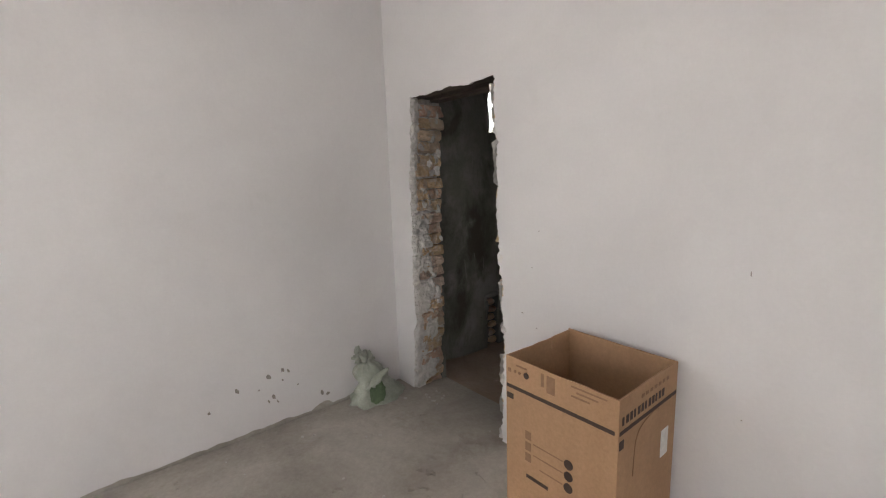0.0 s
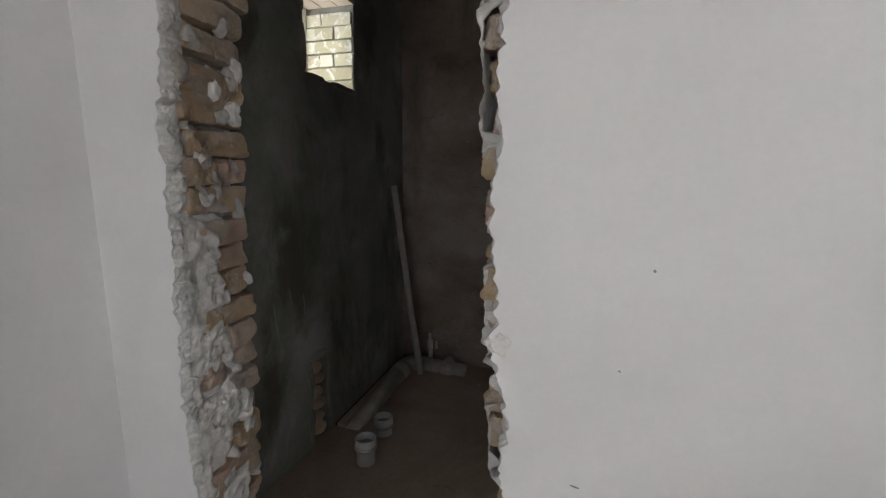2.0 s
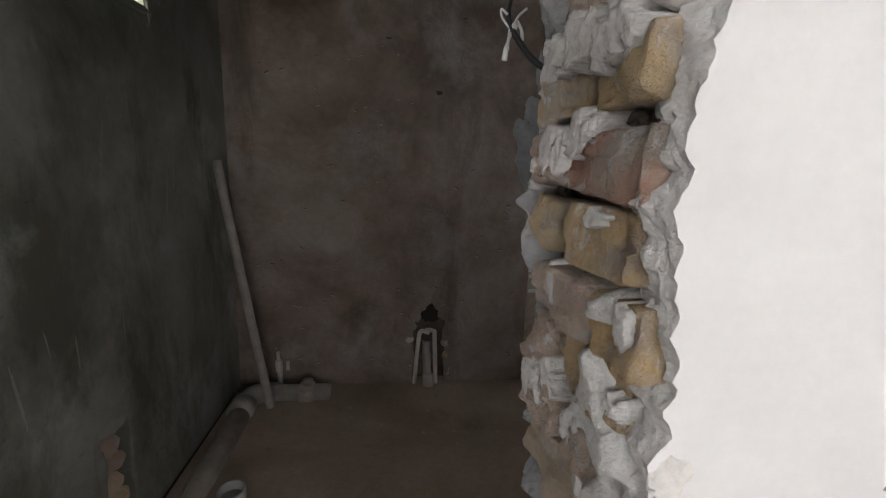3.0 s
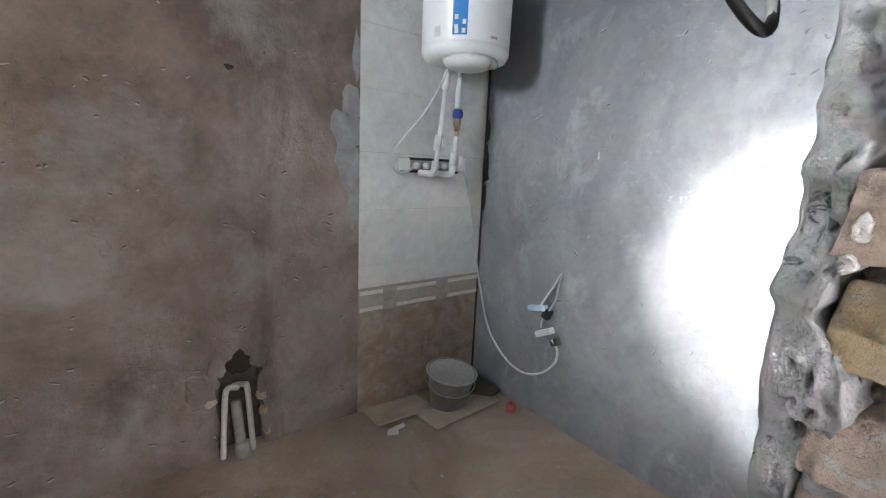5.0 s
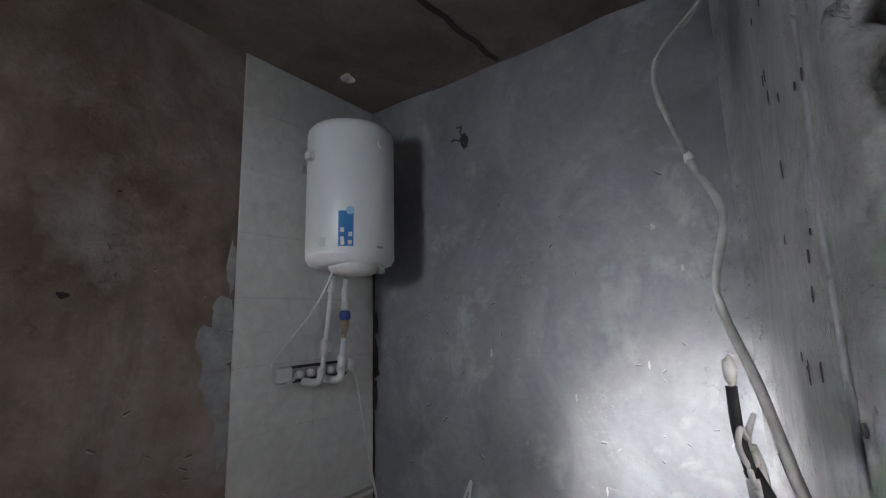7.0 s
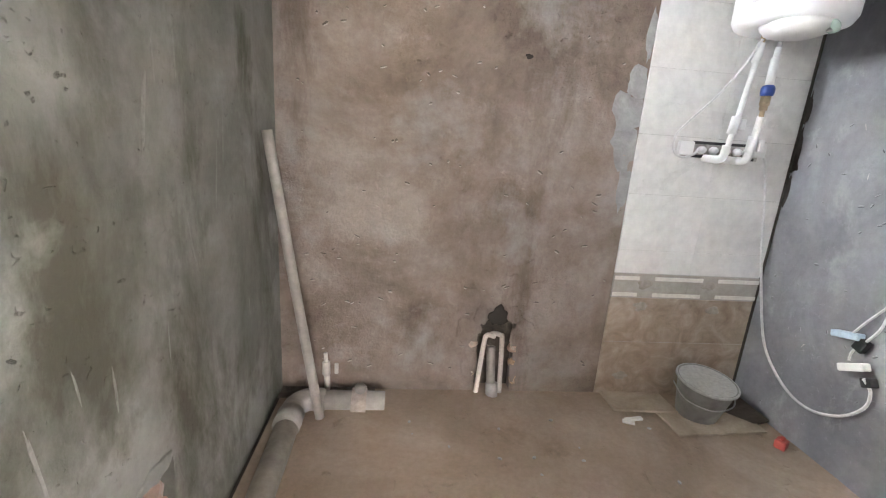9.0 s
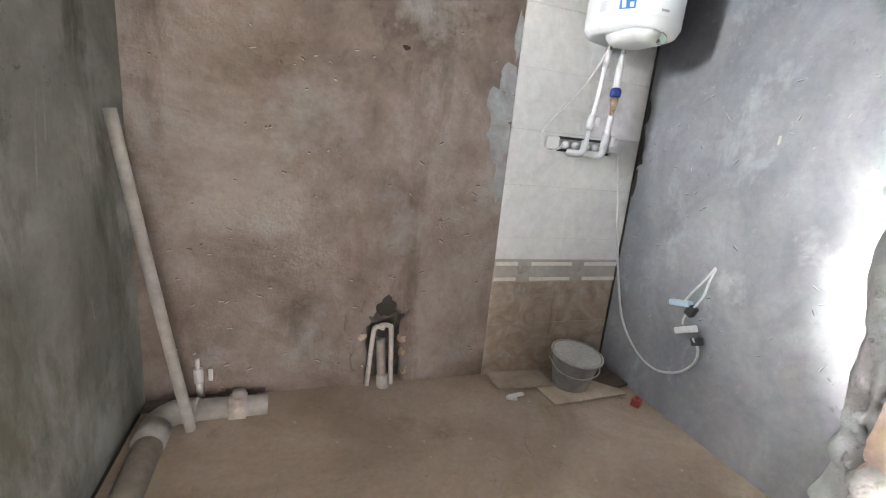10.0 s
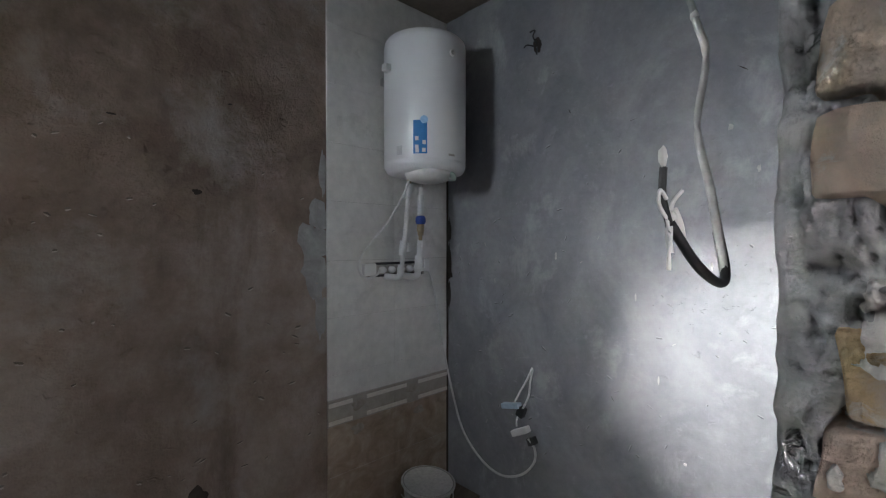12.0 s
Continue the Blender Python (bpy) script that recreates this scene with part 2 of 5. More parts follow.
HARDBOARD = mottled("tan_hardboard", (0.37, 0.295, 0.22), (0.46, 0.375, 0.29), (0.54, 0.455, 0.365), 6.0, 60.0, 0.8, 0.15, 0.002)
RED = plain("red_plastic", (0.42, 0.07, 0.06), 0.5)
CRUMB = mottled("plaster_crumbs", (0.45, 0.43, 0.41), (0.58, 0.56, 0.54), (0.68, 0.66, 0.64), 20.0, 80.0, 0.9, 0.4, 0.005)
PVC = plain("white_window_frame", (0.78, 0.78, 0.77), 0.35, 0.0, 0.03)
DARK_STAIN = plain("damp_stain", (0.30, 0.275, 0.25), 0.9, 0.0, 0.3)
PALE_STREAK = plain("pale_plaster_streak", (0.255, 0.252, 0.228), 0.85, 0.0, 0.2)


def glass_material():
    m, t, b = material("window_glass", 0.03)
    b.inputs["Transmission Weight"].default_value = 1.0
    b.inputs["IOR"].default_value = 1.45
    return m


GLASS = glass_material()

# ---- building helpers ----
ORIGIN = {}


def finish(bm, name, mat, smooth=False, sharp=0):
    me = bpy.data.meshes.new(name)
    bmesh.ops.recalc_face_normals(bm, faces=bm.faces)
    bm.to_mesh(me)
    bm.free()
    if smooth:
        for p in me.polygons:
            p.use_smooth = True
    me.materials.append(mat)
    if sharp:
        me.set_sharp_from_angle(angle=radians(sharp))
    return me


def thing(name, at, label, category, group="", kind=""):
    ob = new(name)
    ob.empty_display_size = 0.05
    ob.location = at
    ORIGIN[ob.name] = Vector(at)
    return tagged(ob, label, category, group, kind)


def part(name, bm, mat, parent, label="", smooth=False):
    """Links a bmesh, given in world metres, as one mesh object under a thing or a part."""
    origin = ORIGIN[parent.name]
    bmesh.ops.translate(bm, verts=bm.verts, vec=-origin)
    ob = new(name, finish(bm, name, mat, smooth))
    ob.parent = parent
    ORIGIN[ob.name] = origin
    return tagged(ob, label)


def single(name, bm, mat, label, category, smooth=False, group="", kind=""):
    """A thing that is one mesh, with its origin at its base."""
    lo = Vector([min(v.co[i] for v in bm.verts) for i in range(3)])
    hi = Vector([max(v.co[i] for v in bm.verts) for i in range(3)])
    base = Vector(((lo.x + hi.x) / 2, (lo.y + hi.y) / 2, lo.z))
    bmesh.ops.translate(bm, verts=bm.verts, vec=-base)
    ob = new(name, finish(bm, name, mat, smooth))
    ob.location = base
    ORIGIN[ob.name] = base
    return tagged(ob, label, category, group, kind)


def setting(name, bm, mat, label, category, smooth=False):
    ob = new(name, finish(bm, name, mat, smooth))
    ORIGIN[ob.name] = Vector((0, 0, 0))
    return tagged(ob, label, category, "", "structure")


def add_box(bm, x0, x1, y0, y1, z0, z1, bevel=0.0, m=None):
    made = bmesh.ops.create_cube(bm, size=1.0)["verts"]
    bmesh.ops.transform(bm, verts=made, matrix=Matrix.Translation(((x0 + x1) / 2, (y0 + y1) / 2, (z0 + z1) / 2)) @ Matrix.Diagonal((x1 - x0, y1 - y0, z1 - z0, 1)))
    if bevel:
        edges = list({e for v in made for e in v.link_edges})
        got = bmesh.ops.bevel(bm, geom=edges, offset=bevel, segments=2, affect="EDGES", profile=0.6)
        made = list({v for f in got["faces"] for v in f.verts} | {v for v in made if v.is_valid})
    if m is not None:
        bmesh.ops.transform(bm, verts=made, matrix=m)
    return bm


def cube(x0, x1, y0, y1, z0, z1, bevel=0.0, m=None):
    return add_box(bmesh.new(), x0, x1, y0, y1, z0, z1, bevel, m)


def smooth_path(points, per=8):
    pts = [Vector(p) for p in points]
    out = []
    for i in range(len(pts) - 1):
        a, b = pts[max(i - 1, 0)], pts[i]
        c, d = pts[i + 1], pts[min(i + 2, len(pts) - 1)]
        for k in range(per):
            t = k / per
            out.append(0.5 * ((2 * b) + (c - a) * t + (2 * a - 5 * b + 4 * c - d) * t * t + (3 * b - a - 3 * c + d) * t ** 3))
    out.append(pts[-1])
    return out


def add_tube(bm, points, r, seg=10, flat=1.0, r_end=None, caps=True):
    """A tube along points; flat < 1 squeezes it into a ribbon."""
    n = len(points)
    rings = []
    up = Vector((0.13, 0.21, 0.97)).normalized()
    for i, p in enumerate(points):
        d = (points[min(i + 1, n - 1)] - points[max(i - 1, 0)]).normalized()
        side = d.cross(up)
        if side.length < 0.05:
            side = d.cross(Vector((1, 0, 0)))
        side.normalize()
        nor = side.cross(d).normalized()
        rr = r if r_end is None else r + (r_end - r) * i / max(n - 1, 1)
        rings.append([bm.verts.new(p + side * (math.cos(2 * math.pi * k / seg) * rr) + nor * (math.sin(2 * math.pi * k / seg) * rr * flat)) for k in range(seg)])
    for a, b in zip(rings, rings[1:]):
        for k in range(seg):
            bm.faces.new((a[k], a[(k + 1) % seg], b[(k + 1) % seg], b[k]))
    if caps:
        bm.faces.new(rings[0])
        bm.faces.new(list(reversed(rings[-1])))
    return bm


def tube(points, r, seg=10, curved=True, **more):
    pts = smooth_path(points) if curved else [Vector(p) for p in points]
    return add_tube(bmesh.new(), pts, r, seg, **more)


def lathe(profile, centre, seg=40, axis=None):
    """Turns a list of (radius, height) round the upright through centre, or round an axis given as a matrix."""
    bm = bmesh.new()
    rings = []
    for r, h in profile:
        rings.append([bm.verts.new((math.cos(2 * math.pi * k / seg) * max(r, 1e-4), math.sin(2 * math.pi * k / seg) * max(r, 1e-4), h)) for k in range(seg)])
    for a, b in zip(rings, rings[1:]):
        for k in range(seg):
            bm.faces.new((a[k], a[(k + 1) % seg], b[(k + 1) % seg], b[k]))
    bm.faces.new(rings[0])
    bm.faces.new(rings[-1])
    bmesh.ops.transform(bm, verts=bm.verts, matrix=Matrix.Translation(centre) @ (axis or Matrix()))
    return bm


def lump(centre, size, seed, cuts=2, rough=0.3, turn=0.0):
    """A small uneven lump."""
    bm = bmesh.new()
    bmesh.ops.create_icosphere(bm, subdivisions=cuts, radius=1.0)
    for v in bm.verts:
        n = noise.noise(v.co * 1.7 + Vector((seed * 3.1, seed * 1.7, seed)))
        v.co = v.co * (1 + rough * n)
        v.co = Vector((v.co.x * size[0], v.co.y * size[1], v.co.z * size[2]))
    bmesh.ops.transform(bm, verts=bm.verts, matrix=Matrix.Translation(centre) @ Matrix.Rotation(turn, 4, "Z"))
    return bm


def splash(at, right, up, out, w, h, thick, seed, n=22):
    """A flat patch with an uneven outline and a rough face, on a surface with those directions."""
    bm = bmesh.new()
    at, right, up, out = (Vector(v) for v in (at, right, up, out))
    rings = []
    for f0, lift in ((0.28, 1.0), (0.58, 1.0), (0.84, 0.85), (0.97, 0.5), (1.0, -0.3)):
        ring = []
        for k in range(n):
            a = 2 * math.pi * k / n
            f = 1 + 0.5 * noise.noise(Vector((math.cos(a) * 1.3, math.sin(a) * 1.3, seed * 2.37))) + 0.25 * noise.noise(Vector((math.cos(a) * 4, math.sin(a) * 4, seed * 5.1)))
            d = right * (math.cos(a) * w / 2 * f * f0) + up * (math.sin(a) * h / 2 * f * f0)
            ring.append(bm.verts.new(at + d + out * thick * (lift + (0.45 * noise.noise(d * 55 + Vector((seed, 0, 0))) if lift > 0 else 0))))
        rings.append(ring)
    bm.faces.new(rings[0])
    for a, b in zip(rings, rings[1:]):
        for k in range(n):
            bm.faces.new((a[k], b[k], b[(k + 1) % n], a[(k + 1) % n]))
    for f in bm.faces:
        f.smooth = True
    return bm


def interp(table, z):
    for (a, x), (b, y) in zip(table, table[1:]):
        if z <= b:
            return x + (y - x) * (max(z, a) - a) / (b - a)
    return table[-1][1]


def rise(v, lo, hi):
    return max(0.0, min(1.0, (v - lo) / (hi - lo)))


def wob(*p, s=1.0):
    return noise.noise(Vector(p) * s)


def masonry(xs, ys, zs, solid):
    """One closed skin round the cells of a grid for which solid(x, y, z), asked at their middles, is true."""
    bm = bmesh.new()
    made = {}

    def vert(i, j, k):
        if (i, j, k) not in made:
            made[i, j, k] = bm.verts.new((xs[i], ys[j], zs[k]))
        return made[i, j, k]

    nx, ny, nz = len(xs) - 1, len(ys) - 1, len(zs) - 1

    def full(i, j, k):
        return 0 <= i < nx and 0 <= j < ny and 0 <= k < nz and solid((xs[i] + xs[i + 1]) / 2, (ys[j] + ys[j + 1]) / 2, (zs[k] + zs[k + 1]) / 2)

    for i in range(nx):
        for j in range(ny):
            for k in range(nz):
                if not full(i, j, k):
                    continue
                for d, face in (((-1, 0, 0), ((0, 0, 0), (0, 0, 1), (0, 1, 1), (0, 1, 0))), ((1, 0, 0), ((1, 0, 0), (1, 1, 0), (1, 1, 1), (1, 0, 1))),
                                ((0, -1, 0), ((0, 0, 0), (1, 0, 0), (1, 0, 1), (0, 0, 1))), ((0, 1, 0), ((0, 1, 0), (0, 1, 1), (1, 1, 1), (1, 1, 0))),
                                ((0, 0, -1), ((0, 0, 0), (0, 1, 0), (1, 1, 0), (1, 0, 0))), ((0, 0, 1), ((0, 0, 1), (1, 0, 1), (1, 1, 1), (0, 1, 1)))):
                    if not full(i + d[0], j + d[1], k + d[2]):
                        bm.faces.new([vert(i + a, j + b, k + c) for a, b, c in face])
    return bm


# ---- plan, in metres: the white room lies at y < 0, the washroom at y > 0.3 ----
XW, XL, XR, YF = -0.265, -0.40, 2.223, 2.278      # room's west wall; washroom's west, east and far walls
YB, XE, ZM = -4.6, 3.9, 0.08                      # room's south and east walls, its floor
HC, HM, ZB = 2.96, 3.05, -0.015                   # ceilings, washroom floor
LINTEL = 2.03
JAMB_W = [(0.0, -0.075), (0.3, -0.055), (0.6, -0.02), (0.85, -0.03), (1.25, -0.024), (1.45, -0.026), (1.7, -0.005), (2.05, 0.02)]
JAMB_E = [(0.0, 0.745), (0.4, 0.755), (0.8, 0.772), (1.05, 0.742), (1.3, 0.727), (1.6, 0.727), (2.05, 0.703)]


def back_y(x):
    return 0.30 + 0.065 * max(0.0, min(1.0, (x - 0.73) / 1.49))


# ---- setting: ground, floors, walls, ceilings ----
bm = bmesh.new()
bmesh.ops.create_grid(bm, x_segments=2, y_segments=2, size=400)
bmesh.ops.translate(bm, verts=bm.verts, vec=(0, 0, -0.45))
setting("ground", bm, GROUND, "bare brown earth round the house", "ground")


def floor_z(x, y):
    """The cement floors: level in the white room, falling through the opening into the washroom."""
    ease = max(0.0, 1 - max(0.0, y) / 0.85)
    return ZB + (ZM - ZB) * ease * ease * (3 - 2 * ease) + 0.006 * wob(x, y, 1.0, s=2.1) + 0.0025 * wob(x, y, 4.0, s=9)


def floor_sheet(x0, x1, y0, y1, nx, ny):
    bm = bmesh.new()
    rows = []
    for j in range(ny + 1):
        y = y0 + (y1 - y0) * j / ny
        rows.append([bm.verts.new((x, y, floor_z(x, y))) for x in (x0 + (x1 - x0) * i / nx for i in range(nx + 1))])
    for a, b in zip(rows, rows[1:]):
        for i in range(nx):
            bm.faces.new((a[i], a[i + 1], b[i + 1], b[i]))
    low = bmesh.ops.extrude_face_region(bm, geom=bm.faces[:])
    for v in low["geom"]:
        if isinstance(v, bmesh.types.BMVert):
            v.co.z -= 0.28
    return bm


floor_room = setting("floor_room", floor_sheet(XW - 0.1, XE + 0.1, YB - 0.3, 0.31, 64, 80), MAIN_SCREED, "dusty grey uneven cement floor with stains", "floor", True)
floor_wash = setting("floor_washroom", floor_sheet(XL - 0.1, XR + 0.1, 0.31, YF + 0.1, 64, 50), SCREED, "bare brown cement screed floor, dusty and stained", "floor", True)
for ob in (floor_room, floor_wash):
    ob.data.set_sharp_from_angle(angle=radians(40))

# room's west, south and east walls and ceiling
bm = masonry([-0.78, XW], [YB - 0.35, -3.5, -2.2, 0.06], [-0.4, 1.0, 2.5, 3.3], lambda x, y, z: not (-3.5 < y < -2.2 and 1.0 < z < 2.5))
wall_west = setting("wall_west_room", bm, WHITE_PLASTER, "white painted plaster wall with damp spots near the floor", "wall")
bm = masonry([XE, XE + 0.35], [YB - 0.35, -3.5, -2.2, 0.06], [-0.4, 1.0, 2.5, 3.3], lambda x, y, z: not (-3.5 < y < -2.2 and 1.0 < z < 2.5))
setting("wall_east_room", bm, WHITE_PLASTER, "plain white painted plaster wall with an added side opening", "wall")
bm = masonry([XW, 0.2, 2.0, XE], [YB - 0.35, YB], [-0.4, 1.0, 2.5, 3.3], lambda x, y, z: not (0.2 < x < 2.0 and 1.0 < z < 2.5))
setting("wall_south_room", bm, WHITE_PLASTER, "plain white plaster wall with a wide window", "wall")
setting("ceiling_room", cube(-0.78, XE + 0.35, YB - 0.35, 0.26, HM, HM + 0.2), WHITE_PLASTER, "plain white plaster ceiling", "ceiling")
# south window: out of view, its place and size assumed
window_2 = thing("window_2", (1.1, YB - 0.2, 1.0), "white framed window in the white room", "window", kind="structure")
for x0, x1, z0, z1 in ((0.2, 0.27, 1.0, 2.5), (1.93, 2.0, 1.0, 2.5), (0.27, 1.93, 1.0, 1.07), (0.27, 1.93, 2.43, 2.5), (1.07, 1.13, 1.07, 2.43)):
    part("window_frame", cube(x0, x1, YB - 0.16, YB - 0.10, z0, z1, 0.006), PVC, window_2)
for x0, x1 in ((0.27, 1.07), (1.13, 1.93)):
    pane = part("pane", cube(x0, x1, YB - 0.135, YB - 0.129, 1.07, 2.43), GLASS, window_2)
    pane.visible_shadow = False

# unseen side windows, added only as openings for the fill lamps
for name, x in (("added_window_east", 4.0), ("added_window_west", -0.60)):
    side = thing(name, (x, -2.85, 1.0), "unseen white framed side window added to brighten the jambs", "window", kind="structure")
    for y0, y1, z0, z1 in ((-3.5, -3.43, 1.0, 2.5), (-2.27, -2.2, 1.0, 2.5), (-3.43, -2.27, 1.0, 1.07), (-3.43, -2.27, 2.43, 2.5), (-2.88, -2.82, 1.07, 2.43)):
        part("window_frame", cube(x - 0.02, x + 0.04, y0, y1, z0, z1, 0.006), PVC, side)
    for y0, y1 in ((-3.43, -2.88), (-2.82, -2.27)):
        pane = part("pane", cube(x + 0.007, x + 0.013, y0, y1, 1.07, 2.43), GLASS, side)
        pane.visible_shadow = False

# wall between the rooms: masonry core, ragged white plaster in front, grey render behind
bm = masonry([-0.78, -0.16, 0.84, XE + 0.35], [0.06, 0.255], [-0.4, LINTEL + 0.075, 3.3], lambda x, y, z: not (-0.16 < x < 0.84 and z < LINTEL))
wall_mid = setting("wall_between_rooms", bm, LEFT_MORTAR, "brick wall with a rough opening broken through it", "wall")


def plaster_side(edge, far, sign, name, label):
    """The plaster layer on one side of the opening, with a ragged edge and its broken face; sign points into the opening."""
    flat, torn = bmesh.new(), bmesh.new()
    count = 330
    face, side = [], []
    for i in range(count + 1):
        z = ZM - 0.06 + (LINTEL - ZM + 0.06) * i / count
        e = interp(edge, z) + sign * (0.014 * wob(0.3, z, sign, s=6) + 0.009 * wob(0.1, z, sign + 3, s=13) + 0.008 * wob(0.7, z, sign + 5, s=38) + 0.007 * wob(0.9, z, sign + 8, s=95))
        near = e - sign * max(0.002, 0.008 + 0.014 * wob(z, 2.2, sign, s=9) + 0.012 * wob(z, 2.9, sign, s=44))
        face.append([flat.verts.new((x, 0.0, z)) for x in (far, near - sign * 0.03, near)])
        row = [(near, 0.0)]
        for k in range(1, 9):
            f = k / 8
            x = near + (e - near) * min(1.0, f * 1.6) - sign * 0.016 * max(0.0, f - 0.6)
            x += sign * (0.006 * wob(f * 0.06, z, sign + 21, s=40) + 0.004 * wob(f * 0.06, z, sign + 22, s=95))
            row.append((x, 0.004 + 0.052 * f ** 1.4))
        side.append([torn.verts.new((x, y, z)) for x, y in row + [(far, 0.06)]])
    for bm, grid in ((flat, face), (torn, side)):
        for a, b in zip(grid, grid[1:]):
            for i in range(len(a) - 1):
                bm.faces.new((a[i], a[i + 1], b[i + 1], b[i]))
    part("broken_edge", torn, PATCH_WHITE, wall_mid, "rough broken face of the white plaster")
    return part(name, flat, WHITE_PLASTER, wall_mid, label)


plaster_side(JAMB_W, XW, 1, "plaster", "white plaster with a ragged broken edge")
plaster_side(JAMB_E, XE, -1, "plaster", "white plaster with a ragged broken edge")
bm = bmesh.new()
zs = []
for i in range(61):
    x = XW + (XE - XW) * i / 60 if i in (0, 60) else -0.12 + 1.0 * (i - 1) / 58
    zs.append((x, LINTEL - 0.004 + 0.012 * wob(x, 0.4, 0.2, s=12) + 0.008 * wob(x, 1.4, 0.2, s=35) if 0.03 < x < 0.69 else LINTEL))
lo = [bm.verts.new((x, 0.0, z)) for x, z in zs]
hi = [bm.verts.new((x, 0.0, HM)) for x, z in zs]
lo2 = [bm.verts.new((x, 0.028, z + 0.008)) for x, z in zs]
for i in range(60):
    bm.faces.new((lo[i], lo[i + 1], hi[i + 1], hi[i]))
    bm.faces.new((lo[i], lo2[i], lo2[i + 1], lo[i + 1]))
part("plaster", bm, WHITE_PLASTER, wall_mid, "white plaster above the opening")

# grey render on the washroom side, with a rounded outer edge at the opening
bm = bmesh.new()
grid = []
for i in range(841):
    z = -0.1 + i * 0.00375
    rag = 0.016 * wob(z, 5.0, 1.0, s=5) + 0.028 * wob(z, 6.0, 1.0, s=17) + 0.018 * wob(z, 6.5, 1.0, s=48)
    e = interp(JAMB_E, z) - 0.010 + rag
    front = 0.252 + 0.026 * wob(z, 2.0, 4.0, s=4) + 0.026 * wob(z, 3.0, 4.0, s=14) + 0.012 * wob(z, 3.5, 4.0, s=50) - 0.030 * rise(z, 1.41, 1.45) * (1 - rise(z, 1.53, 1.58))
    front = min(front, 0.276)
    row = [(e + 0.05, front - 0.004)]
    for k in range(24):
        y = front + (0.286 - front) * k / 23
        lumps = 0.006 * wob(y, z, 31.0, s=14) + 0.005 * wob(y, z, 33.0, s=30) + 0.005 * wob(y, z, 34.0, s=70) - 0.007 * abs(wob(y, z, 36.0, s=75)) - 0.016 * max(0.0, wob(y, z * 0.7, 35.0, s=52) - 0.24) / 0.3 - 0.014 * max(0.0, wob(y * 1.2, z, 38.0, s=100) - 0.22) / 0.3
        row.append((e - 0.010 + (0.014 if k == 0 else 0.005 if k == 1 else 0.0) + 0.010 * (k / 23) ** 2 - lumps, y))
    row += [(e + 0.002 - rag * 0.3, 0.294 + 0.005 * wob(z, 8.0, 2.0, s=25)), (e + 0.014, 0.303 + 0.004 * wob(z, 9.0, 2.0, s=20)), (e + 0.035, 0.305)]
    row += [(x, back_y(x) + 0.004 * wob(x, z, 3.0, s=5)) for x in (0.85, 0.9, 1.15, 1.4, 1.65, 1.9)] + [(2.10, back_y(2.1)), (2.17, 0.372), (2.205, 0.395), (XR + 0.02, 0.43)]
    grid.append([bm.verts.new((x, y, z)) for x, y in row])
for a, b in zip(grid, grid[1:]):
    for i in range(len(a) - 1):
        bm.faces.new((a[i], a[i + 1], b[i + 1], b[i]))
part("render_coat", bm, LUMPY_CEMENT, wall_mid, "grey pitted cement render on the washroom side", True)
part("render_coat", cube(-0.78, -0.10, 0.27, 0.31, -0.4, 3.3), GREEN_CEMENT, wall_mid, "greenish cement render on the washroom side")
part("render_coat", cube(-0.10, 0.78, 0.26, 0.305, LINTEL + 0.06, 3.3), GREY_CEMENT, wall_mid, "grey cement render above the opening")


def jamb_sheet(edge, sign, depth0, depth1, back_shift, mat, label, seed, smear=0.0):
    """Rough mortar in the opening's side; smear: how far it covers the bricks towards the back."""
    bm = bmesh.new()
    nu, nv = 30, 230
    grid = []
    for j in range(nv + 1):
        z = -0.05 + (LINTEL + 0.07) * j / nv
        row = []
        for i in range(nu + 1):
            u = i / nu
            y = depth0 + (depth1 - depth0) * u
            x = interp(edge, z) - sign * (0.030 if sign > 0 else 0.034) + back_shift * u
            x += sign * (0.014 * wob(y, z, seed, s=7) + 0.010 * wob(y, z, seed + 3, s=19) + 0.007 * wob(y, z, seed + 7, s=45) + 0.004 * wob(y, z, seed + 9, s=90))
            cover = (y - 0.262 - 0.03 * wob(0.2, z, seed + 5, s=9) - 0.02 * wob(0.2, z, seed + 6, s=30)) / 0.012
            x += sign * smear * max(0.0, min(1.0, cover))
            row.append(bm.verts.new((x, y, z)))
        grid.append(row)
    for a, b in zip(grid, grid[1:]):
        for i in range(nu):
            bm.faces.new((a[i], a[i + 1], b[i + 1], b[i]))
    return part("mortar_bed", bm, mat, wall_mid, label, True)


jamb_sheet(JAMB_W, 1, 0.02, 0.29, -0.05, LEFT_MORTAR, "lumpy mortar and plaster remains", 1.0)
jamb_sheet(JAMB_E, -1, 0.02, 0.285, 0.004, JOINT_MORTAR, "crumbly brown mortar between the bricks", 11.0)


